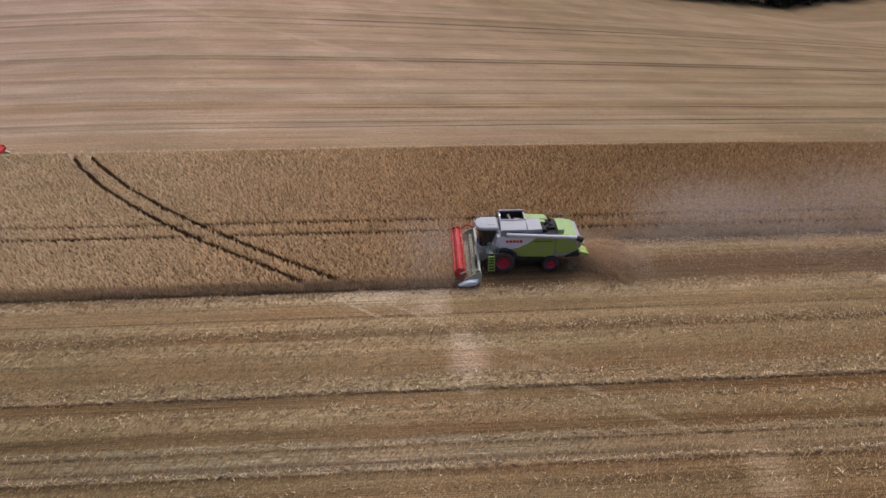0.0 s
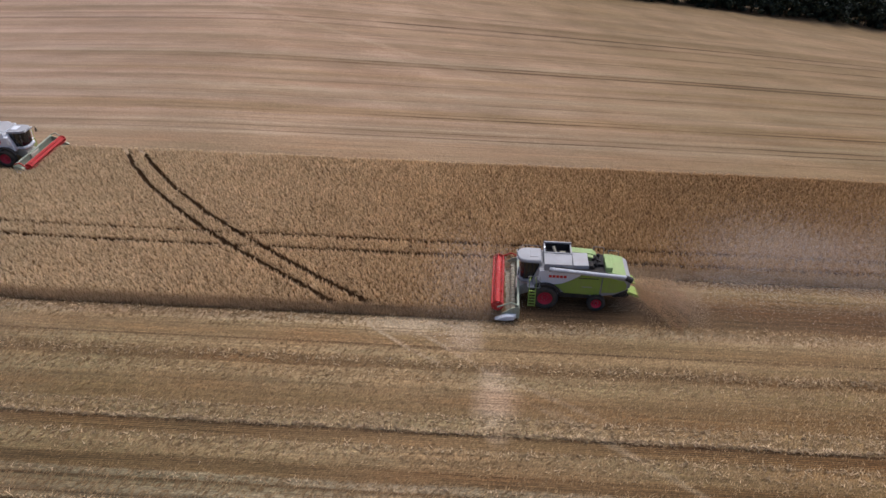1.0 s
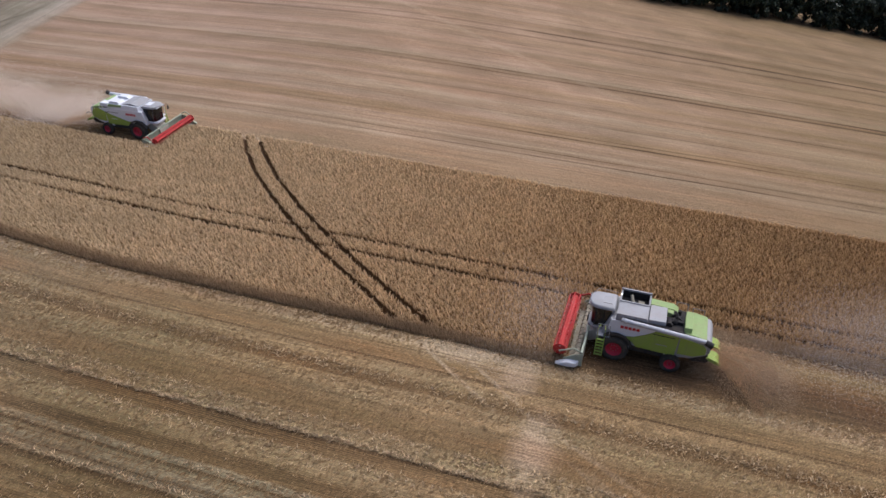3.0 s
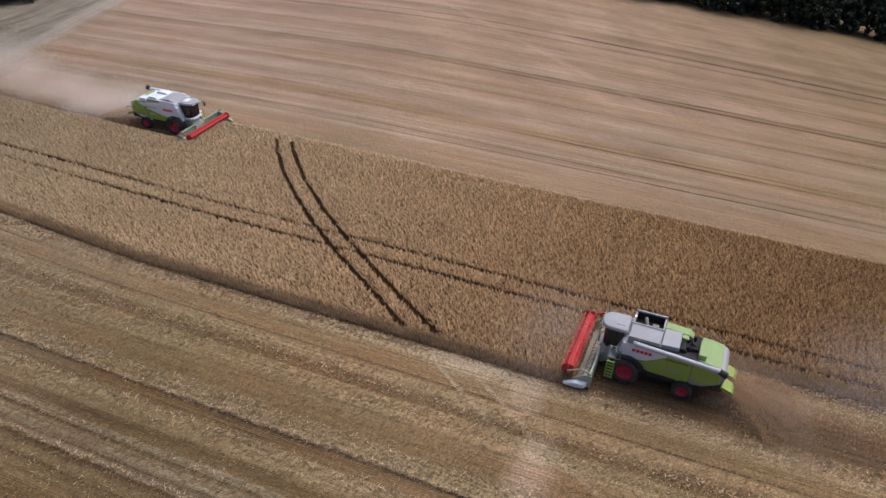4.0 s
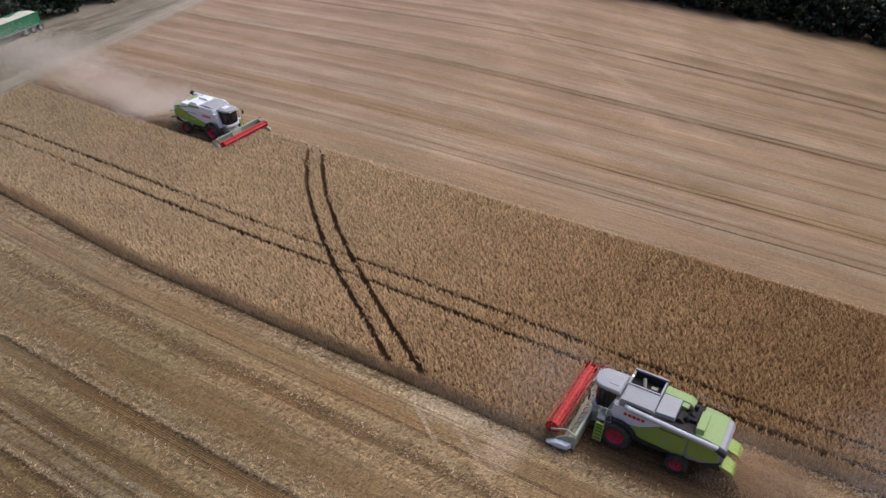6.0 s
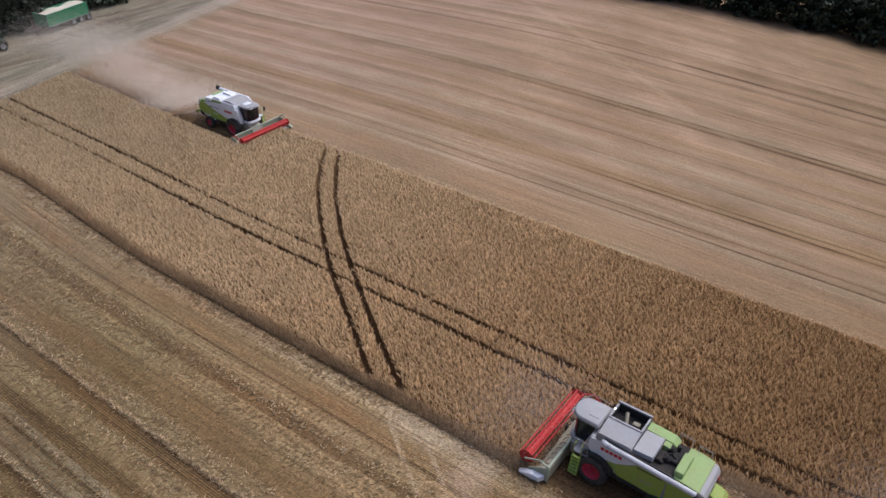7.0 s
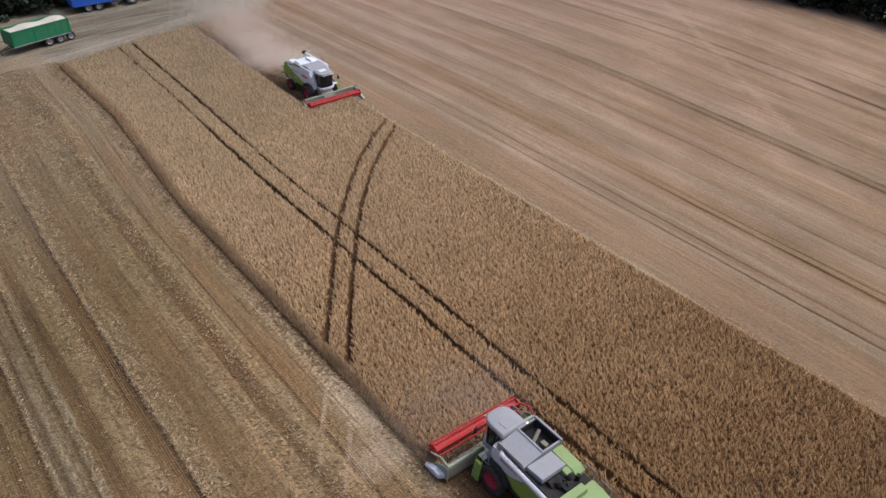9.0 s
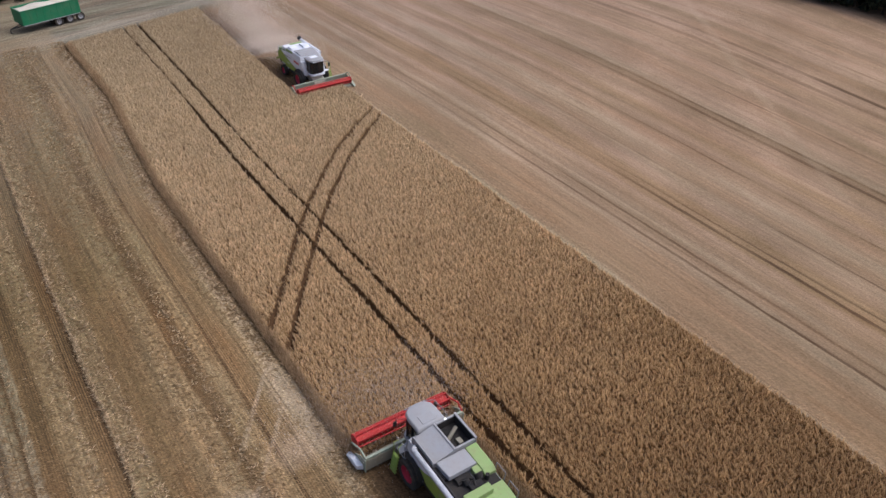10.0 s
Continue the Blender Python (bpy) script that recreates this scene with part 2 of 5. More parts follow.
    GREEN_STRAW, TRACK, ASH, UMBER = (0.216, 0.187, 0.128), (0.318, 0.272, 0.198), (0.258, 0.224, 0.158), (0.175, 0.145, 0.102)
    head = n.ramp(n.remap(uw, -40, 1), [((p + 40) / 41, c) for p, c in [(-38, UMBER), (-30, UMBER), (-26, GREEN_STRAW), (-22, ASH), (-18, GREEN_STRAW), (-14.5, ASH), (-12, UMBER), (-11, GREEN_STRAW), (-8, ASH), (-6.5, GREEN_STRAW), (-4.5, ASH), (-3.6, TRACK), (-1.4, TRACK), (-0.6, ASH), (0.8, MILD)]])
    col = n.mix(n.remap(uw, -3.0, 2.0), head, col)
    smear = n.noise(n.scaled(0.5, 0.045, 1), 1.0, 4, 0.6)
    col = n.mix(n.math("MULTIPLY", n.remap(uw, -3.5, -5.0), n.remap(smear, 0.53, 0.62, 0.0, 0.75)), col, (0.125, 0.098, 0.066))
    # trampled soil below the crop near the headland, darkened for the crop's shade
    foot_shade = n.math("MULTIPLY", n.math("MULTIPLY", n.remap(row, -0.95, -0.6), n.math("LESS_THAN", s, 1.0)), n.math("MULTIPLY", n.remap(x, -15.0, -45.0, 0.0, 0.7), n.remap(u, -0.5, 0.8)))
    col = n.mix(foot_shade, col, SHADED_EARTH)
    # bare loam under the standing crop and in its wheel tracks
    def both(*masks):
        m = masks[0]
        for k in masks[1:]:
            m = n.math("MULTIPLY", m, k)
        return m
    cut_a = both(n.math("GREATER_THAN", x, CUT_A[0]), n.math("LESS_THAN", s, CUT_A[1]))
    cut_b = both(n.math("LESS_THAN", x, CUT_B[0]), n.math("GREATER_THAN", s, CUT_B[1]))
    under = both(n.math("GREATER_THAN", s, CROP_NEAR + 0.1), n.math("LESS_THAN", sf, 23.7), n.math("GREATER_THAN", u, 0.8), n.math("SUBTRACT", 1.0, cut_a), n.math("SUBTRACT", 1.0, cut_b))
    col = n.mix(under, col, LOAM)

    # pale tracks where machines have turned
    def crossing(px, py, dx, dy, width, strength, y0, y1):
        d = n.math("ABSOLUTE", n.math("ADD", n.math("MULTIPLY", n.math("SUBTRACT", x, px), dy), n.math("MULTIPLY", n.math("SUBTRACT", y, py), -dx)))
        d = n.math("ADD", d, n.math("MULTIPLY_ADD", ragged, 1.4 * width, -0.7 * width))
        m = n.math("MULTIPLY", n.remap(d, width, width * 0.35), n.math("MULTIPLY", n.remap(y, y0, y0 + 1.2), n.remap(y, y1, y1 - 0.8)))
        return n.math("MULTIPLY", m, strength)
    ragged = n.noise(n.scaled(0.9, 0.9, 1), 1.0, 5, 0.7)
    for args in ((1.35, -2.72, 0.81, -0.585, 0.22, 0.6, -6.4, -1.2), (5.0, -3.39, 0.79, -0.614, 0.2, 0.55, -7.5, -2.0), (11.1, -7.3, 0.87, -0.49, 0.3, 0.45, -10, -6.0), (14.4, -10.5, 0.80, -0.6, 0.25, 0.4, -17, -8.5),
                 (12.6, -9.6, 0.82, -0.57, 0.25, 0.35, -15, -8.0), (-11.0, 65.0, 0.83, -0.55, 0.9, 0.25, 52, 85)):
        col = n.mix(crossing(*args), col, (0.43, 0.33, 0.225))
    trod = 0.0
    for px, py, rx, ry, strength in PATCHES:
        dx = n.math("DIVIDE", n.math("SUBTRACT", x, px), rx)
        dy = n.math("DIVIDE", n.math("SUBTRACT", y, py), ry)
        d = n.math("ADD", n.math("SQRT", n.math("MULTIPLY_ADD", dx, dx, n.math("MULTIPLY", dy, dy))), n.math("MULTIPLY_ADD", ragged, 1.2, -0.6))
        m = n.math("MULTIPLY", n.remap(d, 1.1, 0.35), strength)
        m = n.math("MULTIPLY", m, n.math("LESS_THAN", s, CROP_NEAR))
        col = n.mix(m, col, (0.43, 0.32, 0.222))
        trod = n.math("MAXIMUM", m, trod)
    # browner and darker further along the near field
    browner_end = n.math("MULTIPLY", n.remap(n.math("ADD", x, n.math("MULTIPLY", s, -0.3)), 9.0, 30.0), n.remap(s, -2.0, -5.0))
    col = n.mix(browner_end, col, n.mix(1.0, col, (0.74, 0.68, 0.58), "MULTIPLY"))
    # duller, olive straw where the near field is oldest
    olive = n.math("MULTIPLY", n.remap(n.math("MULTIPLY_ADD", s, 0.6, x), -4.0, -24.0), n.remap(s, -2.5, -6.0))
    col = n.mix(olive, col, n.mix(1.0, col, (0.78, 0.80, 0.74), "MULTIPLY"))
    # a greener, duller corner of the far field
    dull = n.math("MULTIPLY", n.remap(n.math("MULTIPLY_ADD", y, 0.3, x), 16.0, 56.0), n.remap(s, 22.0, 26.0))
    col = n.mix(dull, col, n.mix(1.0, col, (0.73, 0.735, 0.635), "MULTIPLY"))
    # airborne haze painted into the field as a bluer tint towards the headland
    haze_tint = n.remap(x, -18.0, -50.0, 0.0, 0.55)
    col = n.mix(haze_tint, col, n.mix(1.0, col, (1.0, 1.04, 1.20), "MULTIPLY"))
    # dust lies on the near stubble towards the headland
    powder = n.math("MULTIPLY", n.remap(x, -16.0, -44.0, 0.0, 0.52), n.remap(s, -0.7, -1.6))
    col = n.mix(powder, col, (0.315, 0.245, 0.165))
    # streaks along the rows, then straw and crumbs
    vec = n.add("ShaderNodeCombineXYZ")
    inland = n.remap(uw, -0.4, 0.4)
    n.put(n.math("ADD", n.math("MULTIPLY", x, inland), n.math("MULTIPLY", y, n.math("SUBTRACT", 1.0, inland))), vec.inputs[0])
    n.put(n.math("ADD", n.math("MULTIPLY", n.mix(n.math("GREATER_THAN", sf, 23.5), s, r), inland), n.math("MULTIPLY", u, n.math("SUBTRACT", 1.0, inland))), vec.inputs[1])
    streak = n.noise(n.scaled(0.035, 1.9, 1, vec.outputs[0]), 1.0, 5, 0.7)
    drill = n.noise(n.scaled(0.09, 6.5, 1, vec.outputs[0]), 1.0, 3, 0.6)
    patch = n.noise(n.scaled(0.05, 0.12, 1), 1.0, 4)
    straw = n.noise(n.scaled(5, 9, 1), 1.0, 5, 0.75)
    crumb = n.noise(n.scaled(2.2, 3.2, 1), 1.0, 3, 0.65)
    calm = n.remap(s, 21.0, 27.0, 1.0, 0.4)
    col = n.mix(calm, col, n.ramp(streak, [(0.30, 0.72), (0.5, 1.0), (0.7, 1.18)]), "MULTIPLY")
    col = n.mix(calm, col, n.ramp(drill, [(0.33, 0.66), (0.5, 1.0), (0.68, 1.2)]), "MULTIPLY")
    # drill rows a hand's width apart, combed bare between the fluffy swaths
    sr = n.math("ADD", s, n.math("MULTIPLY_ADD", n.noise(n.scaled(0.12, 0.3, 1), 1.0, 2), 0.18, -0.09))
    comb = n.math("SINE", n.math("MULTIPLY", sr, 44.0))
    bald = n.noise(n.scaled(0.03, 0.5, 1, vec.outputs[0]), 1.0, 3, 0.5)
    close = n.math("MULTIPLY", n.math("MULTIPLY", inland, n.remap(s, 8.0, 0.0, 0.0, 1.0)), n.remap(bald, 0.42, 0.58, 0.45, 1.0))
    combed = n.ramp(n.remap(row, -24, 1), [((p + 24) / 25, c) for p, c in [(-22, 0.3), (-20, 0.8), (-18.2, 0.7), (-17.6, 0.2), (-15, 0.25), (-14.8, 0.85), (-13.9, 0.8), (-13.5, 0.2), (-12.3, 0.1), (-12.1, 0.95), (-11.25, 1.0), (-11.1, 0.15), (-9.6, 0.25), (-8.2, 0.35), (-7.4, 0.1),
                                                                             (-4.8, 0.2), (-4.0, 0.4), (-3.8, 0.9), (-2.2, 0.9), (-1.8, 0.15), (0.5, 0.1)]])
    close = n.math("MULTIPLY", n.math("MULTIPLY", close, combed), n.math("SUBTRACT", 1.0, trod))
    col = n.mix(close, col, n.ramp(n.remap(comb, -1.0, 1.0), [(0.0, 0.36), (0.35, 0.95), (1.0, 1.2)]), "MULTIPLY")
    col = n.mix(1.0, col, n.ramp(patch, [(0.3, (0.86, 0.84, 0.82)), (0.7, (1.1, 1.08, 1.06))]), "MULTIPLY")
    col = n.mix(calm, col, n.ramp(straw, [(0.3, 0.70), (0.5, 1.0), (0.72, 1.32)]), "MULTIPLY")
    col = n.mix(calm, col, n.ramp(crumb, [(0.3, 0.84), (0.5, 1.0), (0.7, 1.14)]), "MULTIPLY")
    # drifts of orange and of olive straw, drawn out along the rows
    wide_field = n.remap(s, 24.0, 30.0, 0.0, 0.62)
    hue = n.noise(n.scaled(0.07, 0.38, 1, vec.outputs[0]), 1.0, 3, 0.55)
    col = n.mix(n.math("SUBTRACT", 1.0, wide_field), col, n.ramp(hue, [(0.32, (1.04, 0.95, 0.84)), (0.5, (0.985, 1.0, 0.96)), (0.68, (0.95, 1.01, 0.94))]), "MULTIPLY")
    long = n.noise(n.scaled(0.012, 0.34, 1, vec.outputs[0]), 1.0, 5, 0.6)
    thin = n.noise(n.scaled(0.04, 0.9, 1, vec.outputs[0]), 1.0, 5, 0.65)
    scratch = n.noise(n.scaled(0.035, 3.4, 1, vec.outputs[0]), 1.0, 3, 0.6)
    col = n.mix(wide_field, col, n.ramp(scratch, [(0.33, 0.86), (0.45, 0.99), (0.56, 1.01), (0.67, 1.10)]), "MULTIPLY")
    drift_tone = n.noise(n.scaled(0.022, 0.055, 1), 1.0, 4, 0.6)
    col = n.mix(wide_field, col, n.ramp(drift_tone, [(0.35, (0.90, 0.90, 0.88)), (0.5, (1.0, 1.0, 1.0)), (0.64, (1.14, 1.13, 1.17))]), "MULTIPLY")
    col = n.mix(wide_field, col, n.ramp(long, [(0.36, (0.85, 0.84, 0.82)), (0.5, (1.0, 1.0, 1.0)), (0.64, (1.12, 1.11, 1.14))]), "MULTIPLY")
    col = n.mix(wide_field, col, n.ramp(thin, [(0.35, 0.82), (0.46, 0.98), (0.55, 1.02), (0.66, 1.13)]), "MULTIPLY")
    smudge = n.noise(n.scaled(0.16, 0.34, 1), 1.0, 5, 0.68)
    col = n.mix(wide_field, col, n.ramp(smudge, [(0.34, (0.87, 0.86, 0.83)), (0.5, (1.0, 1.0, 1.0)), (0.66, (1.11, 1.11, 1.13))]), "MULTIPLY")
    turned = n.add("ShaderNodeMapping")
    n.put(n.coord.outputs["Object"], turned.inputs["Vector"])
    turned.vector_type = "TEXTURE"
    turned.inputs["Rotation"].default_value = (0, 0, radians(52))
    turned.inputs["Scale"].default_value = (0.20, 0.055, 1)
    strokes = n.noise(turned.outputs[0], 1.0, 3, 0.6)
    col = n.mix(calm, col, n.ramp(strokes, [(0.36, 0.52), (0.5, 1.0), (0.64, 1.48)]), "MULTIPLY")
    n.bump(n.math("ADD", n.math("MULTIPLY", straw, 0.6), n.math("ADD", n.math("MULTIPLY", drill, 0.5), crumb)), 0.7, 0.15)
    return n.finish(col, 0.95, 0.0, 0.15)


STUBBLE = make_stubble()


def make_crop(name, dark, mid, light, tone_and_shade=0.0):
    n = Net(name)
    geo = n.add("ShaderNodeNewGeometry")
    big = n.noise(n.scaled(0.09, 0.16, 0.1), 1.0, 4)
    mid_n = n.noise(n.scaled(0.8, 0.8, 0.8), 1.0, 3)
    col = n.ramp(geo.outputs["Random Per Island"], [(0.0, dark), (0.45, mid), (1.0, light)])
    col = n.mix(1.0, col, n.ramp(big, [(0.3, (0.92, 0.91, 0.90)), (0.7, (1.06, 1.05, 1.04))]), "MULTIPLY")
    col = n.mix(1.0, col, n.ramp(mid_n, [(0.3, 0.9), (0.7, 1.08)]), "MULTIPLY")
    # greyer towards the headland, darker and browner at the other end
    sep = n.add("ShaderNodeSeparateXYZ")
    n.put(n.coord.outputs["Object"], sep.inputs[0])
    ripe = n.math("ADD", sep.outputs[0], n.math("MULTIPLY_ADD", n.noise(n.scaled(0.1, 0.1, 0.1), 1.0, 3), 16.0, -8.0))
    col = n.mix(tone_and_shade, col, n.ramp(n.remap(ripe, -75, 45), [(0.0, (0.68, 0.71, 0.72)), (0.2, (0.82, 0.845, 0.85)), (0.3, (0.91, 0.93, 0.925)), (0.48, (1.0, 0.985, 0.95)), (0.62, (1.0, 0.935, 0.83)), (0.68, (0.92, 0.83, 0.69)), (0.77, (0.79, 0.685, 0.535)), (0.92, (0.68, 0.57, 0.43))]), "MULTIPLY")
    # stalk bases browner than the ears, and darkened for the shade between clumps
    col = n.mix(tone_and_shade, col, n.ramp(n.remap(above_land(n, sep), 0.46, 0.80), [(0.0, (0.45, 0.385, 0.31)), (1.0, (1.0, 1.0, 1.0))]), "MULTIPLY")
    n.finish(col, 0.85, 0.0, 0.2)
    return n.thinned(col, 0.25)


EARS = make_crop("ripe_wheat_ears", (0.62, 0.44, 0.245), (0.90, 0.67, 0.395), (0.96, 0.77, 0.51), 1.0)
# darker copy of the wheat: the cut face's shade is put into its brown
EDGE_SHADE = make_crop("brown_edge_stalks", (0.22, 0.138, 0.068), (0.44, 0.292, 0.155), (0.70, 0.50, 0.29))
PALE_STRAW = make_crop("loose_pale_straw", (0.28, 0.19, 0.10), (0.60, 0.44, 0.255), (0.86, 0.68, 0.44))
STRAW = make_crop("cut_straw", (0.18, 0.11, 0.05), (0.34, 0.232, 0.118), (0.46, 0.33, 0.18))


def make_dust(name, low, high):
    """Fine chaff that light passes through."""
    n = Net(name)
    geo = n.add("ShaderNodeNewGeometry")
    col = n.ramp(geo.outputs["Random Per Island"], [(0.0, low), (1.0, high)])
    n.finish(col, 1.0, 0.0, 0.0)
    return n.thinned(col, 0.5)


DUST = make_dust("pale_dust", (0.86, 0.77, 0.67), (0.95, 0.88, 0.79))
SPRAY = make_dust("flying_chaff", (0.75, 0.56, 0.34), (0.90, 0.71, 0.47))
CHAFF = make_dust("brown_chaff_dust", (0.52, 0.39, 0.26), (0.70, 0.56, 0.41))


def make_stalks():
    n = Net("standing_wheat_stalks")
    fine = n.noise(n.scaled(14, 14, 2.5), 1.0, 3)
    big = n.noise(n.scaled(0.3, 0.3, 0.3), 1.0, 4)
    # very dark browns: the shade in the gaps between ears is in the colour
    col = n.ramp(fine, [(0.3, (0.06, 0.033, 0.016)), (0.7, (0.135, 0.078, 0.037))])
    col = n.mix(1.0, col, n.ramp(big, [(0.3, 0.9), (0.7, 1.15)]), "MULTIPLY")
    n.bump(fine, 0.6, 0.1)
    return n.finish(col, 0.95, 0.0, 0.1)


SHADED_STALKS = make_stalks()


def make_leaf():
    n = Net("hedge_leaves")
    geo = n.add("ShaderNodeNewGeometry")
    col = n.ramp(geo.outputs["Random Per Island"], [(0.0, (0.009, 0.016, 0.008)), (0.75, (0.021, 0.032, 0.015)), (0.94, (0.044, 0.062, 0.03)), (1.0, (0.13, 0.145, 0.10))])
    return n.finish(col, 0.6, 0.0, 0.35)


def make_bark():
    n = Net("bark")
    f = n.noise(n.scaled(6, 6, 1.2), 1.0, 4)
    n.bump(f, 0.6, 0.05)
    return n.finish(n.ramp(f, [(0.3, (0.03, 0.024, 0.018)), (0.7, (0.10, 0.08, 0.06))]), 0.95)


LEAF, BARK = make_leaf(), make_bark()


# ---- mesh helpers ----
def part(name, bm, material, parent=None, label=""):
    """One bmesh as one mesh object, under a thing or a part."""
    me = bpy.data.meshes.new(name)
    bmesh.ops.recalc_face_normals(bm, faces=bm.faces)
    bm.to_mesh(me)
    bm.free()
    me.materials.append(material)
    ob = new(name, me)
    if parent is not None:
        ob.parent = parent
    if label:
        tagged(ob, label=label)
    return ob


def smooth(ob, angle=40):
    ob.data.shade_smooth()
    ob.data.set_sharp_from_angle(angle=radians(angle))
    return ob


def box(bm, x0, x1, y0, y1, z0, z1, bevel=0.02):
    got = bmesh.ops.create_cube(bm, size=1)
    for v in got["verts"]:
        v.co = Vector(((x0 + x1) / 2 + v.co.x * (x1 - x0), (y0 + y1) / 2 + v.co.y * (y1 - y0), (z0 + z1) / 2 + v.co.z * (z1 - z0)))
    if bevel:
        edges = list({e for v in got["verts"] for e in v.link_edges})
        bmesh.ops.bevel(bm, geom=edges, offset=bevel, segments=2, affect="EDGES", profile=0.5)
    return bm


def rod(bm, a, b, r, r2=None, seg=12):
    a, b = Vector(a), Vector(b)
    m = Matrix.Translation((a + b) / 2) @ (b - a).to_track_quat("Z", "Y").to_matrix().to_4x4()
    bmesh.ops.create_cone(bm, cap_ends=True, segments=seg, radius1=r, radius2=r if r2 is None else r2, depth=(b - a).length, matrix=m)
    return bm


def prism(bm, outline, y0, y1, bevel=0.02, slope=0.0):
    """A side outline of (x, z) pulled from y0 to y1; slope leans the far side in."""
    cx = sum(p[0] for p in outline) / len(outline)
    cz = sum(p[1] for p in outline) / len(outline)
    a = [bm.verts.new((x, y0, z)) for x, z in outline]
    b = [bm.verts.new((cx + (x - cx) * (1 - slope), y1, cz + (z - cz) * (1 - slope))) for x, z in outline]
    faces = [bm.faces.new(a), bm.faces.new(b[::-1])]
    for i in range(len(a)):
        j = (i + 1) % len(a)
        faces.append(bm.faces.new((a[i], b[i], b[j], a[j])))
    if bevel:
        edges = list({e for f in faces for e in f.edges})
        bmesh.ops.bevel(bm, geom=edges, offset=bevel, segments=2, affect="EDGES", profile=0.5)
    return bm


def plan_prism(bm, outline, z0, z1, bevel=0.03, inset=0.0):
    """A plan outline of (x, y) pulled from z0 to z1, drawn in by inset at the top."""
    cx = sum(p[0] for p in outline) / len(outline)
    cy = sum(p[1] for p in outline) / len(outline)
    k = 1 - inset
    a = [bm.verts.new((x, y, z0)) for x, y in outline]
    b = [bm.verts.new((cx + (x - cx) * k, cy + (y - cy) * k, z1)) for x, y in outline]
    faces = [bm.faces.new(a[::-1]), bm.faces.new(b)]
    for i in range(len(a)):
        j = (i + 1) % len(a)
        faces.append(bm.faces.new((a[i], a[j], b[j], b[i])))
    if bevel:
        edges = list({e for f in faces for e in f.edges})
        bmesh.ops.bevel(bm, geom=edges, offset=bevel, segments=2, affect="EDGES", profile=0.5)
    return bm


def spun(bm, profile, centre, seg=32):
    """A ring turned about the y axis through centre; profile holds (y, r)."""
    rings = []
    for i in range(seg):
        a = 2 * math.pi * i / seg
        rings.append([bm.verts.new((centre[0] + r * math.cos(a), centre[1] + y, centre[2] + r * math.sin(a))) for y, r in profile])
    k = len(profile)
    for i in range(seg):
        p, q = rings[i], rings[(i + 1) % seg]
        for j in range(k):
            bm.faces.new((p[j], q[j], q[(j + 1) % k], p[(j + 1) % k]))
    return bm


def pipe(bm, points, r, seg=8):
    for a, b in zip(points, points[1:]):
        rod(bm, a, b, r, seg=seg)
    return bm


def wheel(parent, x, y, radius, width, side, rim_mat, rim_share=0.56):
    """A lugged tyre with a dished rim; side is +1 where the outer face looks to +y."""
    h, r, ri = width / 2, radius, radius * rim_share
    bm = spun(bmesh.new(), [(-h * 0.8, ri), (-h, ri * 1.2), (-h, r * 0.86), (-h * 0.8, r * 0.955), (h * 0.8, r * 0.955), (h, r * 0.86), (h, ri * 1.2), (h * 0.8, ri)], (x, y, radius))
    lugs = 20
    for i in range(lugs):
        for hand in (-1, 1):
            a = 2 * math.pi * (i + (0.5 if hand > 0 else 0)) / lugs
            m = Matrix.Translation((x, y, radius)) @ Matrix.Rotation(-a, 4, "Y") @ Matrix.Translation((r * 0.965, hand * h * 0.46, 0)) @ Matrix.Rotation(hand * 0.7, 4, "X")
            bmesh.ops.create_cube(bm, size=1, matrix=m @ Matrix.Diagonal((r * 0.07, h * 1.05, 0.055, 1)))
    tyre = part("tyre", bm, RUBBER, parent)
    o = side * h
    bm = spun(bmesh.new(), [(o * 0.85, ri * 1.02), (o * 0.55, ri * 0.9), (o * 0.25, ri * 0.62), (o * 0.3, ri * 0.3), (o * 0.62, ri * 0.26), (o * 0.62, 0.01), (-o * 0.3, 0.01), (-o * 0.7, ri * 1.02)], (x, y, radius), 24)
    rim = part("rim", bm, rim_mat, tyre, "red painted steel rim" if rim_mat is RIM_RED else "")
    for i in range(8):
        bm = bmesh.new()
        a = 2 * math.pi * i / 8
        c = (x + math.cos(a) * ri * 0.44, y + o * 0.3, radius + math.sin(a) * ri * 0.44)
        rod(bm, c, (c[0], c[1] + side * 0.05, c[2]), 0.025, seg=6)
        part("wheel_bolt", bm, STEEL, tyre)
    return tyre


# ---- the setting ----


def curve_track(side):
    """The turning tramline: x at a given row, for its two wheel tracks."""
    rows = np.array([-1.0, 0.4, 3.0, 6.0, 8.5, 11.6, 15.5, 19.6, 24.2])
    left = np.array([-1.9, -3.45, -7.0, -11.35, -14.6, -18.2, -22.3, -25.8, -29.0])
    right = np.array([1.0, -0.7, -4.6, -8.7, -12.1, -15.9, -20.1, -23.8, -27.5])
    return rows, (left if side == 0 else right)


def groove(x, s):
    """Distance to the nearest wheel track in the crop."""
    patchy = 0.02 * np.sin(x * 0.9) + 0.02 * np.sin(x * 2.3 + 1)
    low = np.interp(x, [-42, -36], [0.075, 0.0]) + patchy
    high = np.interp(x, [-34, -31, -15, -10], [0.0, 0.07, 0.07, 0.015]) + patchy
    d = np.minimum(np.abs(s - TRAM_LINES[0]) + low, np.abs(s - TRAM_LINES[1]) + high)
    for side in (0, 1):
        rows, xs = curve_track(side)
        xc = np.interp(s, rows, xs)
        slope = np.interp(s, (rows[1:] + rows[:-1]) / 2, np.diff(xs) / np.diff(rows))
        d = np.minimum(d, np.abs(x - xc) / np.sqrt(1 + slope ** 2) - 0.03)
    return d


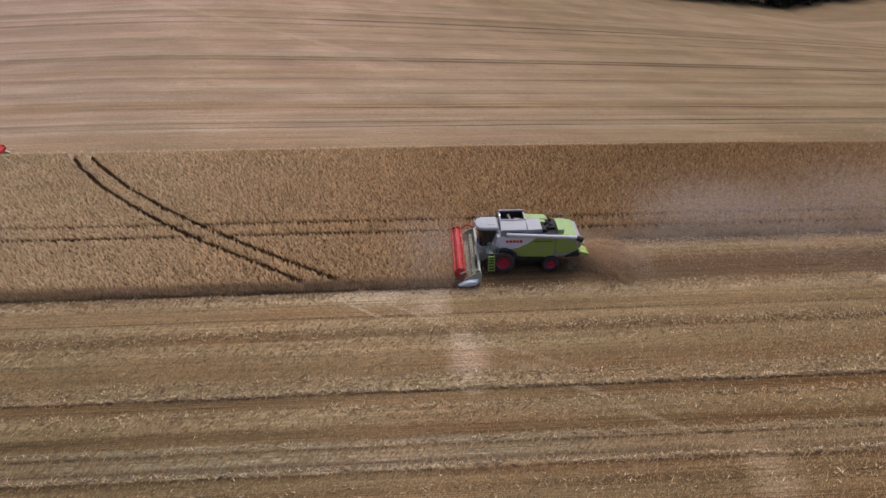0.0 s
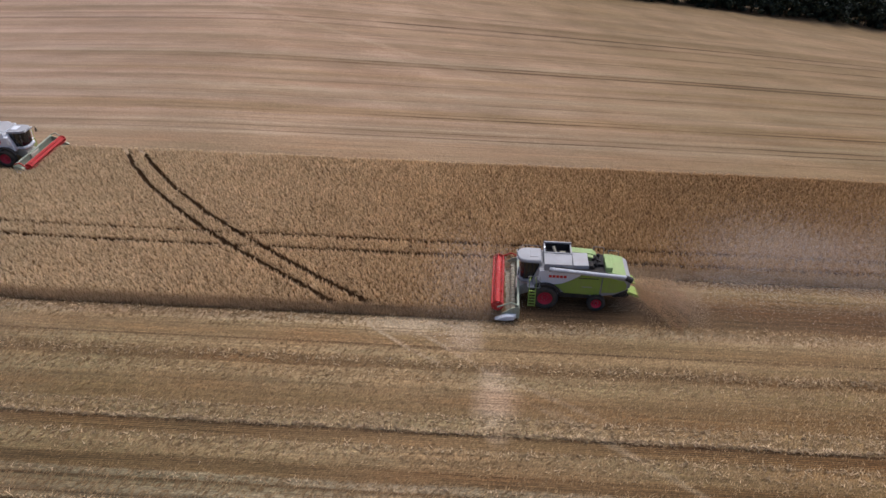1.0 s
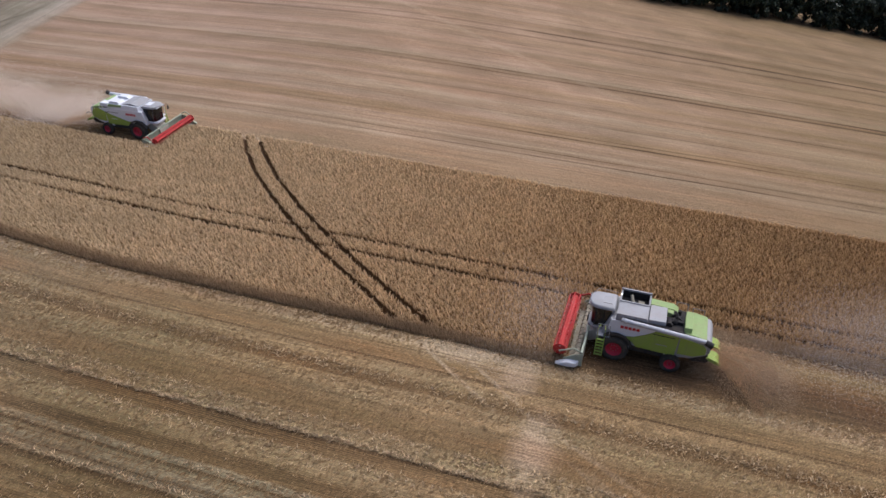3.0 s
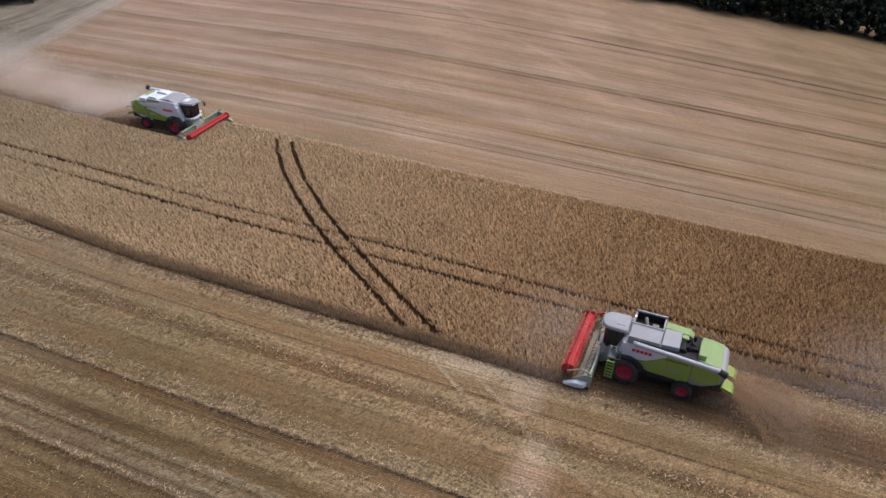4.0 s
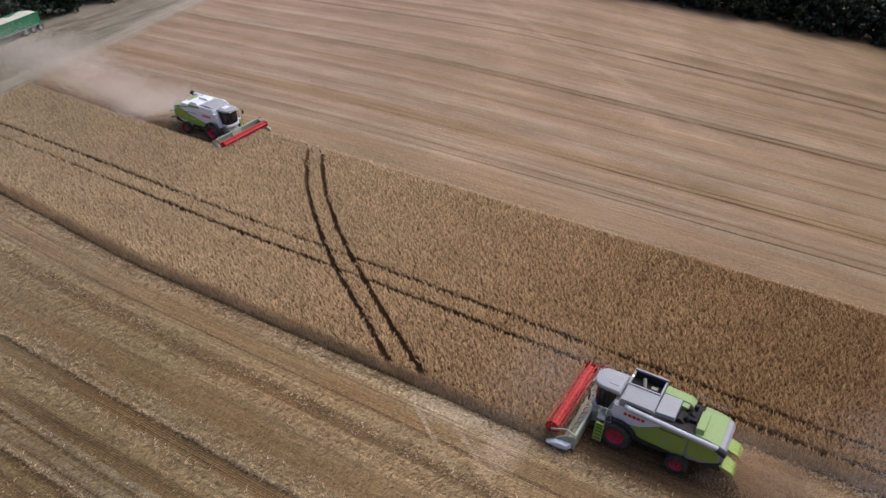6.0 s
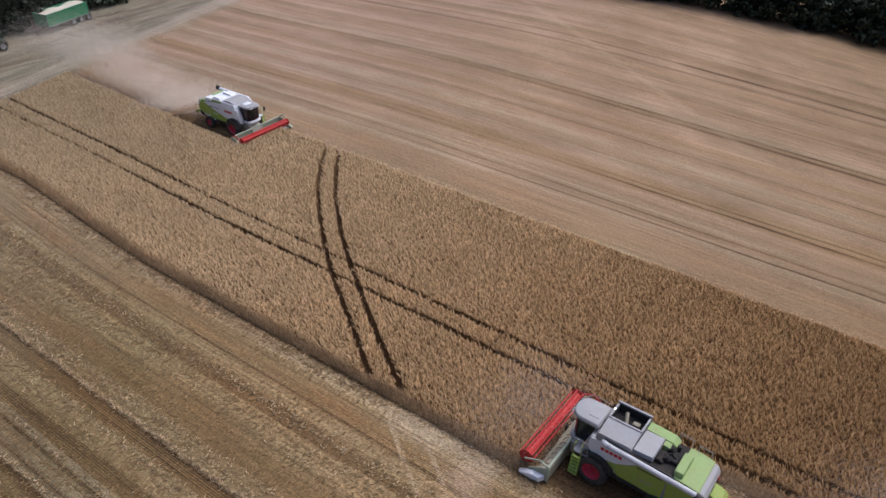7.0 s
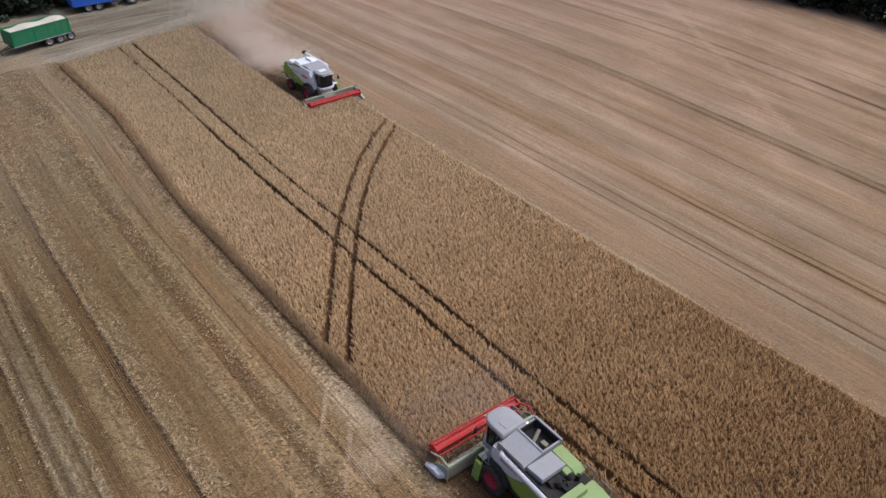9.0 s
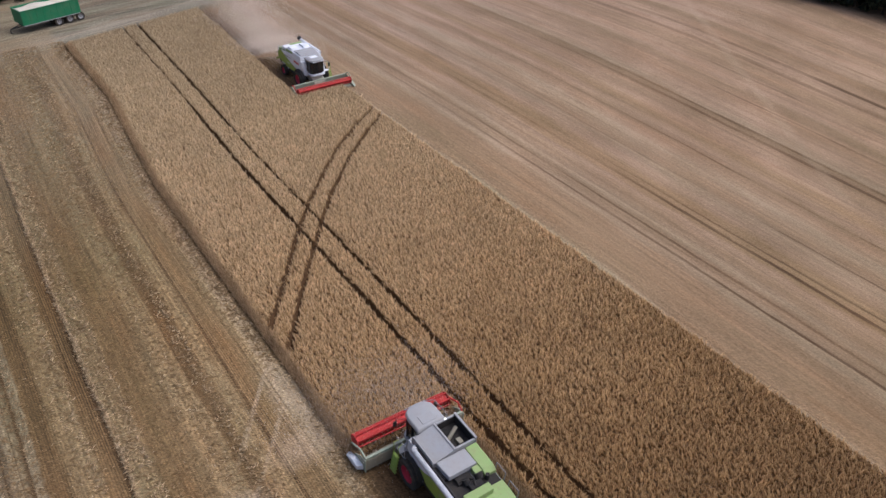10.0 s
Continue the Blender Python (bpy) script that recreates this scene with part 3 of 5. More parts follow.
def waver(x, k):
    """A gentle uneven line."""
    return 0.05 * np.sin(x * 0.6 + k) + 0.03 * np.sin(x * 3.1 + 2 * k) + 0.03 * np.sin(x * 7.7 + 3 * k)


def standing(x, s):
    """How deep inside the uncut crop a place lies, in metres (below 0: outside)."""
    y = row_y(x, s)
    inside = np.minimum(s - CROP_NEAR - waver(x, 1), far_edge(x) + waver(x, 2) - s)
    inside = np.minimum(inside, x + 0.25 * y + 63.1 + waver(y, 3))
    inside = np.minimum(inside, 75 - x)
    cut_a = np.maximum(CUT_A[0] - x, s - CUT_A[1] - waver(x, 4) * 0.6)
    cut_b = np.maximum(x - CUT_B[0], CUT_B[1] + waver(x, 5) - s)
    return np.minimum(inside, np.minimum(cut_a, cut_b))


def mesh_from(name, verts, faces, material):
    me = bpy.data.meshes.new(name)
    verts, faces = np.asarray(verts, dtype=np.float32), np.asarray(faces, dtype=np.int32)
    k = faces.shape[1]
    me.vertices.add(len(verts))
    me.vertices.foreach_set("co", verts.ravel())
    me.loops.add(faces.size)
    me.loops.foreach_set("vertex_index", faces.ravel())
    me.polygons.add(len(faces))
    me.polygons.foreach_set("loop_start", np.arange(0, faces.size, k, dtype=np.int32))
    me.update(calc_edges=True)
    me.validate()
    me.materials.append(material)
    return new(name, me)


rng = np.random.default_rng(7)


def ground_sheet():
    """One sheet that follows the land and reaches the horizon."""
    xs = np.unique(np.concatenate([np.linspace(-1500, -120, 12), np.arange(-120, 160, 3.0), np.linspace(160, 1500, 12)]))
    ys = np.unique(np.concatenate([np.linspace(-1500, -60, 12), np.arange(-60, 180, 3.0), np.linspace(180, 1500, 12)]))
    X, Y = np.meshgrid(xs, ys, indexing="ij")
    ny = len(ys)
    I = (np.arange(len(xs) - 1)[:, None] * ny + np.arange(ny - 1)[None, :]).ravel()
    V = np.stack([X, Y, land(X, Y)], -1).reshape(-1, 3)
    ob = mesh_from("ground", V, np.stack([I, I + ny, I + ny + 1, I + 1], 1), STUBBLE)
    ob.data.shade_smooth()
    return ob


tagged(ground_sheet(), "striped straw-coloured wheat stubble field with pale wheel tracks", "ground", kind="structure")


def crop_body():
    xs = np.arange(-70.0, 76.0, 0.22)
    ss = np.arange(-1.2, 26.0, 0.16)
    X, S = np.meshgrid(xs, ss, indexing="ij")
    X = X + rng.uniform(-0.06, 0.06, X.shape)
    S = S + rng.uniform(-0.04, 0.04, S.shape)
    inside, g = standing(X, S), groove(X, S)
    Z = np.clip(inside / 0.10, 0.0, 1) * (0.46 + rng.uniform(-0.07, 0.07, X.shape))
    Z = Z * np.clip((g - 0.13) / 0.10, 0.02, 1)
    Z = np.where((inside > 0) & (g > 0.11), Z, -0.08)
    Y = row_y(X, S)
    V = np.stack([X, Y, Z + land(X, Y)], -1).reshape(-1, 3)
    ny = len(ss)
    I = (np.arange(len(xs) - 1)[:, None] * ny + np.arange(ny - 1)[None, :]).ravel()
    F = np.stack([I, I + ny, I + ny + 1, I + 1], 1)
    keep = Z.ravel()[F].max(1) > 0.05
    return mesh_from("wheat_stalks", V, F[keep], SHADED_STALKS)


tagged(crop_body(), "dense standing ripe wheat stalks in shade-dark brown, scored by tramlines", "wheat crop", kind="stuff")


def spikes(base, tip, width):
    """Three-sided pointed blades from base to tip."""
    axis = tip - base
    ref = np.stack([-axis[:, 1], axis[:, 0], np.zeros(len(axis))], 1) + np.array([1e-4, 0, 0])
    u = ref / np.linalg.norm(ref, axis=1, keepdims=True)
    w = np.cross(axis, u)
    w /= np.linalg.norm(w, axis=1, keepdims=True) + 1e-9
    width = np.asarray(width)[:, None]
    a = base + u * width
    b = base - u * width * 0.5 + w * width * 0.87
    c = base - u * width * 0.5 - w * width * 0.87
    V = np.stack([a, b, c, tip], 1).reshape(-1, 3)
    i = np.arange(len(base))[:, None] * 4
    F = np.concatenate([i + np.array([[0, 1, 3]]), i + np.array([[1, 2, 3]]), i + np.array([[2, 0, 3]])], 0)
    return V, F


def crop_ears(x0, x1, per_m2, blades, size):
    """Clumps of nodding ears with dark gaps between them."""
    step = per_m2 ** -0.5
    x, s = (g.ravel() for g in np.meshgrid(np.arange(x0, x1, step), np.arange(-1.0, 25.6, step)))
    x, s = x + rng.uniform(-0.5, 0.5, len(x)) * step, s + rng.uniform(-0.5, 0.5, len(x)) * step
    ok = (standing(x, s) > 0.03) & (groove(x, s) > 0.20)
    x, s = x[ok], s[ok]
    y = row_y(x, s)
    edge = np.clip(0.85 + standing(x, s) / 2, 0.85, 1)
    base, tip, width = [], [], []
    lean = rng.normal(0, 0.11, (len(x), 2)) + np.array([-0.07, -0.05])
    lift = rng.normal(-0.02, 0.05, len(x))
    big = rng.uniform(0.75, 1.25, len(x))
    for k in range(blades):
        off = rng.normal(0, 0.042, (len(x), 2)) * size * big[:, None]
        top = lean + off * 0.5 + rng.normal(0, 0.035, (len(x), 2)) * size
        z0 = np.full(len(x), 0.44)
        z1 = (0.90 + lift - 1.1 * np.hypot(off[:, 0], off[:, 1]) + rng.uniform(-0.05, 0.05, len(x))) * edge
        b = np.stack([x + off[:, 0], y + off[:, 1], z0 + land(x, y)], 1)
        base.append(b)
        tip.append(b + np.stack([top[:, 0], top[:, 1], z1 - z0], 1))
        width.append(rng.uniform(0.032, 0.05, len(x)) * size)
    V, F = spikes(np.concatenate(base), np.concatenate(tip), np.concatenate(width))
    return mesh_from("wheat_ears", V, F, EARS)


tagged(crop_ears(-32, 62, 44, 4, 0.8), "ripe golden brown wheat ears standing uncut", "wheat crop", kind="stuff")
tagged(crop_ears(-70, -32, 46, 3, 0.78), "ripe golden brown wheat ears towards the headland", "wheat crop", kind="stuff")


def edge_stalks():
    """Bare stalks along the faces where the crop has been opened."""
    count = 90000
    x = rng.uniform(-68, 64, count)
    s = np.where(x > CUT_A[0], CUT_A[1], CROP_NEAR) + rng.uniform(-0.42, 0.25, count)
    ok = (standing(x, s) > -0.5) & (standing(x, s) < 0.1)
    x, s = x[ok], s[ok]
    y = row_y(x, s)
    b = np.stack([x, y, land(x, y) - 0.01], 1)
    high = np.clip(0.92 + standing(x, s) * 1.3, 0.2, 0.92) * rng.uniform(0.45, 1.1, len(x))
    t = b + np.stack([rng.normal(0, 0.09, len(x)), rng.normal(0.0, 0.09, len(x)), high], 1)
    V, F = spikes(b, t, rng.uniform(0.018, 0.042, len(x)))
    return mesh_from("edge_stalks", V, F, EDGE_SHADE)


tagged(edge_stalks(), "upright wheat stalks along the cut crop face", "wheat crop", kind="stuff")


def stubble_tufts():
    """Cut stalks in drill rows, thicker on the straw swaths."""
    count = 100000
    x, s = 40 - 106 * rng.random(count) ** 1.15, -0.2 - 34 * rng.random(count) ** 1.25
    s = np.round(s / 0.1428) * 0.1428 + rng.normal(0, 0.03, count)
    ok = (s < CROP_NEAR - 0.3)
    x, s = x[ok], s[ok]
    y = row_y(x, s)
    for px, py, rx, ry, strength in PATCHES:
        near = np.hypot((x - px) / rx, (y - py) / ry) < rng.uniform(0.5, 1.2, len(x))
        x, s, y = x[~near], s[~near], y[~near]
    swath = sum(np.exp(-((s - c) / w) ** 2) for c, w in ((-10.4, 0.6), (-6.6, 0.5), (-5.3, 0.4), (-13.0, 0.6), (-1.2, 0.4), (-16.0, 0.4)))
    bare = sum(np.exp(-((s - c) / w) ** 2) for c, w in ((-11.7, 0.42), (-14.4, 0.4), (-3.0, 0.7)))
    kept = rng.random(len(x)) > 0.8 * bare
    x, s, y, swath, bare = x[kept], s[kept], y[kept], swath[kept], bare[kept]
    tall = (0.05 + 0.06 * rng.random(len(x))) * (1 - 0.75 * bare)
    base, tip, width = [], [], []
    for k in range(2):
        off = rng.normal(0, 0.06, (len(x), 2))
        flat = np.array([0.10, 0.12]) * (1 + 0.5 * swath[:, None]) + rng.normal(0, 0.07, (len(x), 2))
        b = np.stack([x + off[:, 0], y + off[:, 1], land(x, y) - 0.01], 1)
        base.append(b)
        tip.append(b + np.stack([flat[:, 0], flat[:, 1], tall], 1))
        width.append(rng.uniform(0.02, 0.036, len(x)) * (1 + 0.2 * swath))
    V, F = spikes(np.concatenate(base), np.concatenate(tip), np.concatenate(width))
    return mesh_from("stubble", V, F, STRAW)


tagged(stubble_tufts(), "short cut straw stubble standing in drill rows", "stubble", kind="stuff")


def straw_lumps():
    """Ragged lumps of loose straw along the swath edges."""
    base, tip, width = [], [], []
    for row, spread, per_m in ((-11.0, 0.09, 62), (-10.3, 0.32, 30), (-5.3, 0.28, 34), (-12.45, 0.12, 16), (-6.8, 0.4, 14), (-17.02, 0.07, 26), (-15.2, 0.12, 10), (-13.1, 0.4, 14), (-9.9, 0.1, 14), (-18.6, 0.5, 12), (-1.0, 0.25, 16), (5.3, 0.35, 10)):
        k = int(82 * per_m)
        x = 40 - 104 * rng.random(k) ** 1.2
        if row > 0:
            x = rng.uniform(A_X + 6.5, 60, k)
        clot = np.floor(x / 0.42) * 0.42 + rng.normal(0.21, 0.10, k) + 0.2 * np.sin(x * 1.7)
        s = row + rng.normal(0, spread, k) + waver(clot, row)
        y = row_y(clot, s)
        b = np.stack([clot, y, land(clot, y) + rng.uniform(0.0, 0.10, k)], 1)
        a = rng.uniform(0, 2 * math.pi, k)
        ln = rng.uniform(0.12, 0.32, k)
        base.append(b)
        tip.append(b + np.stack([np.cos(a) * ln, np.sin(a) * ln, rng.uniform(0.0, 0.14, k)], 1))
        width.append(rng.uniform(0.022, 0.045, k))
    V, F = spikes(np.concatenate(base), np.concatenate(tip), np.concatenate(width))
    return mesh_from("loose_straw", V, F, PALE_STRAW)


tagged(straw_lumps(), "ragged lumps of loose pale straw along the swaths", "straw", kind="stuff")


# ---- harvesters ----
def header(thing, width, x_off, reel, table):
    """The cutting head, its reel and dividers; forward is +x."""
    h = width / 2
    bm = bmesh.new()
    box(bm, x_off + 0.0, x_off + 0.16, -h, h, 1.05, 1.25, 0.04)
    part("top_beam", bm, SAGE, thing)
    bm = prism(bmesh.new(), [(x_off - 0.02, 1.06), (x_off - 0.02, 0.25), (x_off + 0.25, 0.14), (x_off + 1.25, 0.10), (x_off + 1.25, 0.13), (x_off + 0.32, 0.22), (x_off + 0.06, 0.40), (x_off + 0.06, 1.06)], -h, h, 0.0)
    part("trough", bm, table, thing)
    bm = bmesh.new()
    rod(bm, (x_off + 0.42, -h + 0.08, 0.52), (x_off + 0.42, h - 0.08, 0.52), 0.2, seg=16)
    turns = int(width / 0.5)
    for i in range(turns * 8):
        a0, a1 = 2 * math.pi * i / 8, 2 * math.pi * (i + 1) / 8
        hand = 1 if i < turns * 4 else -1
        y0, y1 = (-h + 0.1 + (width - 0.2) * i / (turns * 8)), (-h + 0.1 + (width - 0.2) * (i + 1) / (turns * 8))
        c = x_off + 0.42
        vs = [bm.verts.new((c + math.cos(a) * r, y, 0.52 + hand * math.sin(a) * r)) for a, y, r in ((a0, y0, 0.19), (a1, y1, 0.19), (a1, y1, 0.25), (a0, y0, 0.25))]
        ws = [bm.verts.new(v.co + Vector((0, 0.015, 0))) for v in vs]
        bm.faces.new(vs)
        bm.faces.new(ws[::-1])
        bm.faces.new((vs[3], vs[2], ws[2], ws[3]))
    part("intake_auger", bm, table, thing)
    bm = bmesh.new()
    box(bm, x_off + 1.25, x_off + 1.36, -h, h, 0.09, 0.13, 0.0)
    for i in range(int(width / 0.15)):
        y = -h + 0.075 + i * 0.15
        prism(bm, [(x_off + 1.34, 0.09), (x_off + 1.48, 0.10), (x_off + 1.34, 0.13)], y - 0.02, y + 0.02, 0.0)
    part("knife_bar", bm, STEEL, thing)
    # reel
    rx, rz, rr = x_off + (1.55 if table is DUSTY else 1.35), 0.40 + 1.55 * reel, reel
    bm = bmesh.new()
    rod(bm, (rx, -h + 0.2, rz), (rx, h - 0.2, rz), 0.62 * reel, seg=20)
    part("reel_tube", bm, RED, thing)
    for i in range(6):
        a = 2 * math.pi * i / 6 + 0.35
        cx, cz = rx + rr * math.cos(a), rz + rr * math.sin(a)
        bm = bmesh.new()
        rod(bm, (cx, -h + 0.15, cz), (cx, h - 0.15, cz), 0.05, seg=8)
        for j in range(int(width / 0.16)):
            y = -h + 0.25 + j * 0.16
            if y < h - 0.2:
                rod(bm, (cx, y, cz), (cx + 0.05, y, cz - 0.22), 0.013, 0.006, seg=4)
        part("reel_bat", bm, RED, thing)
    for y in (-h + 0.16, -h / 2, 0, h / 2, h - 0.16):
        bm = bmesh.new()
        ends = abs(y) > h - 0.3
        for i in range(6):
            a = 2 * math.pi * i / 6 + 0.35
            rod(bm, (rx, y, rz), (rx + rr * math.cos(a), y, rz + rr * math.sin(a)), 0.04, seg=6)
        if ends:
            outline = [(rx + rr * 1.05 * math.cos(2 * math.pi * i / 12 + 0.35), rz + rr * 1.05 * math.sin(2 * math.pi * i / 12 + 0.35)) for i in range(12)]
            prism(bm, outline, y - 0.02, y + 0.02, 0.008)
        part("reel_end_plate" if ends else "reel_star", bm, RED, thing)
    for side in (-1, 1):
        bm = bmesh.new()
        pipe(bm, [(x_off + 0.08, side * (h - 0.03), 1.25), (x_off + 0.6, side * (h + 0.02), 1.5), (rx, side * (h + 0.02), rz)], 0.06, 8)
        part("reel_arm", bm, SAGE if side > 0 else RED, thing)
        bm = prism(bmesh.new(), [(x_off - 0.05, 0.15), (x_off - 0.05, 1.15), (x_off + 0.5, 1.05), (x_off + 1.2, 0.55), (x_off + 1.3, 0.12)], side * (h + 0.0), side * (h + 0.06), 0.015)
        part("end_panel", bm, SAGE, thing)
        bm = bmesh.new()
        prism(bm, [(x_off + 0.15, 0.18), (x_off + 0.15, 0.62), (x_off + 0.9, 0.58), (x_off + 1.75, 0.22), (x_off + 1.85, 0.08), (x_off + 0.9, 0.06)], side * (h + 0.07), side * (h + 0.42), 0.05, 0.25)
        part("crop_divider", bm, SAGE if table is SAGE and side > 0 else BRIGHT_WHITE, thing, "dull green crop divider" if table is SAGE and side > 0 else "white crop divider")


def ladder(thing, x, y0, z0, z1):
    bm = bmesh.new()
    for dx in (-0.24, 0.24):
        rod(bm, (x + dx, y0 + 0.22, z0), (x + dx, y0, z1), 0.035, seg=8)
        pipe(bm, [(x + dx, y0, z1), (x + dx, y0 + 0.02, z1 + 0.75), (x + dx * 0.6, y0 - 0.35, z1 + 0.85)], 0.022, 6)
    lad = part("ladder", bm, LIME, thing, "lime green boarding ladder")
    for i in range(6):
        f = (i + 0.3) / 6
        bm = bmesh.new()
        z = z0 + (z1 - z0) * f
        y = y0 + 0.22 * (1 - f)
        box(bm, x - 0.25, x + 0.25, y - 0.10, y + 0.06, z - 0.02, z + 0.025, 0.008)
        part("rung", bm, LIME, lad)


def bars(parent, x0, x1, z0, z1, y, count, material, name="lettering_bar"):
    """A painted word, as plain bars standing proud of a side panel."""
    step = (x1 - x0) / count
    for i in range(count):
        bm = bmesh.new()
        box(bm, x0 + i * step, x0 + (i + 0.8) * step, y - 0.004, y + 0.004, z0, z1, 0.0)
        part(name, bm, material, parent)


def mirror_arm(thing, x, side, z):
    bm = bmesh.new()
    pipe(bm, [(x, side * 0.85, z), (x + 0.25, side * 1.35, z + 0.05), (x + 0.25, side * 1.4, z - 0.15)], 0.02, 6)
    box(bm, x + 0.22, x + 0.3, side * 1.4 - 0.11, side * 1.4 + 0.11, z - 0.55, z - 0.12, 0.02)
    part("mirror", bm, BLACK, thing)


def harvester(label, header_width, base, open_tank):
    """A combine harvester; forward is +x, the front axle stands over the origin."""
    white = GREY_WHITE if open_tank else BRIGHT_WHITE
    thing = tagged(new("combine_harvester"), label, "combine harvester", "combine harvesters in the field")
    white_edge = [(0.50, 3.14), (0.62, 2.35), (0.30, 2.02), (-0.55, 1.98), (-1.15, 2.08), (-1.75, 2.42), (-2.35, 2.82), (-2.55, 3.12)]
    green_edge = [(-0.62, 1.93), (-1.15, 1.55), (-1.35, 1.28), (-3.85, 1.20), (-3.95, 2.88), (-2.62, 3.08), (-2.38, 2.76), (-1.76, 2.36), (-1.12, 2.02)]
    rear_edge = [(-4.0, 1.45), (-4.0, 2.86), (-5.5, 2.55), (-5.72, 2.3), (-5.72, 1.85), (-5.0, 1.5)]
    if not open_tank:
        white_edge = [(0.50, 3.14), (0.62, 2.35), (0.30, 2.0), (-0.5, 1.9), (-1.3, 1.85), (-2.6, 2.22), (-3.8, 2.62), (-4.6, 2.98), (-2.55, 3.12)]
        green_edge = [(-0.62, 1.83), (-1.15, 1.5), (-1.35, 1.28), (-3.85, 1.20), (-3.95, 2.5), (-2.65, 2.14), (-1.3, 1.77)]
        rear_edge = [(-4.0, 1.45), (-4.0, 2.54), (-4.7, 2.88), (-5.5, 2.7), (-5.72, 2.3), (-5.72, 1.85), (-5.0, 1.5)]
    # chassis and body
    bm = prism(bmesh.new(), [(0.95, 1.55), (0.95, 2.0), (0.55, 3.15), (-2.0, 3.22), (-4.5, 2.95), (-5.7, 2.62), (-5.8, 1.75), (-4.9, 1.25), (-3.0, 0.95), (-0.3, 0.9)], -1.38, 1.38, 0.06)
    part("body", bm, white, thing, "pale grey sheet metal body")
    bm = bmesh.new()
    box(bm, -0.35, 0.35, -1.5, 1.5, 0.72, 1.15, 0.05)
    box(bm, -base - 0.2, -base + 0.2, -1.45, 1.45, 0.5, 0.85, 0.05)
    box(bm, -base - 0.3, 0.3, -0.6, 0.6, 0.75, 1.0, 0.03)
    part("axles", bm, BLACK, thing)
    for side in (-1, 1):
        y0, y1 = side * 1.39, side * 1.46
        bm = prism(bmesh.new(), white_edge, y0, y1, 0.025)
        panel = part("white_side_panel", bm, BRIGHT_WHITE, thing, "white front side panel with red lettering")
        if side > 0:
            bars(panel, -1.42, -0.12, 2.58, 2.80, side * 1.468, 5, LETTER_RED)
        else:
            bars(panel, -1.35, -0.10, 2.55, 2.80, side * 1.468, 5, LETTER_RED)
        bm = prism(bmesh.new(), green_edge, y0, y1, 0.025)
        panel = part("green_side_panel", bm, LIME, thing, "lime green middle side panel")
        bars(panel, -3.3, -2.55, 1.86, 1.93, side * 1.468, 8, white)
        bm = bmesh.new()
        box(bm, -3.7, -2.3, y1 - 0.01 * side - 0.012, y1 - 0.01 * side + 0.024, 2.62, 2.68, 0.005)
        part("panel_groove", bm, BLACK, thing)
        bm = prism(bmesh.new(), rear_edge, y0, y1, 0.025)
        part("rear_side_panel", bm, LIME, thing, "lime green rear side panel")
        # dark arch over the front wheel
        outline = [(1.15 * math.cos(a) + 0.0, 0.98 + 1.15 * math.sin(a)) for a in [math.pi * (0.10 + 0.08 * i) for i in range(11)]]
        inner = [(1.02 * math.cos(a), 0.98 + 1.02 * math.sin(a)) for a in [math.pi * (0.90 - 0.08 * i) for i in range(11)]]
        bm = prism(bmesh.new(), outline + inner, side * 1.2, side * 1.72, 0.0)
        part("wheel_arch", bm, BLACK, thing)
        bm = bmesh.new()
        box(bm, -3.2, -0.95, side * 1.25 - 0.15, side * 1.25 + 0.15, 0.85, 1.3, 0.05)
        part("belt_guard", bm, BLACK, thing)
        wheel(thing, 0, side * 1.55, 0.95, 0.72, side, RIM_RED)
        wheel(thing, -base, side * 1.55, 0.66, 0.5, side, RIM_RED)
    # feeder house
    bm = prism(bmesh.new(), [(0.4, 1.05), (0.4, 1.85), (1.0, 1.75), (2.1, 1.05), (2.1, 0.35), (1.7, 0.4)], -0.75, 0.75, 0.04)
    part("feeder_house", bm, FEEDER, thing, "cream feeder house under dry dust")
    # cab
    bm = bmesh.new()
    plan_prism(bm, [(0.42, -0.98), (1.75, -0.95), (2.0, -0.7), (2.06, 0), (2.0, 0.7), (1.75, 0.95), (0.42, 0.98)], 1.72, 1.92, 0.04)
    box(bm, 0.35, 1.3, 0.9, 1.75, 1.74, 1.80, 0.015)
    part("cab_platform", bm, white, thing)
    bm = plan_prism(bmesh.new(), [(0.50, -0.86), (1.55, -0.84), (1.82, -0.62), (1.90, 0), (1.82, 0.62), (1.55, 0.84), (0.50, 0.86)], 1.93, 3.42, 0.05, -0.03)
    cab = part("cab_glazing", bm, GLASS, thing, "dark tinted cab glass")
    for x, y in ((0.50, 0.87), (0.50, -0.87), (1.58, 0.85), (1.58, -0.85), (1.0, 0.885), (1.0, -0.885)):
        bm = bmesh.new()
        rod(bm, (x, y, 1.92), (x + 0.01, y * 1.03, 3.44), 0.035, seg=8)
        part("pillar", bm, white if x < 0.6 else BLACK, cab)
    bm = bmesh.new()
    pts = [(0.30, -0.98), (1.40, -0.98), (1.78, -0.90), (2.02, -0.68), (2.14, -0.35), (2.18, 0), (2.14, 0.35), (2.02, 0.68), (1.78, 0.90), (1.40, 0.98), (0.30, 0.98)]
    plan_prism(bm, pts, 3.42, 3.66, 0.07, 0.10)
    roof = smooth(part("cab_roof", bm, GREY_WHITE, thing, "pale grey rounded cab roof"))
    for y in (-0.62, -0.38, 0.38, 0.62):
        bm = bmesh.new()
        box(bm, 2.08, 2.16, y - 0.09, y + 0.09, 3.46, 3.55, 0.015)
        part("work_lamp", bm, white, roof)
    mirror_arm(thing, 1.75, 1, 3.2)
    mirror_arm(thing, 1.75, -1, 3.2)
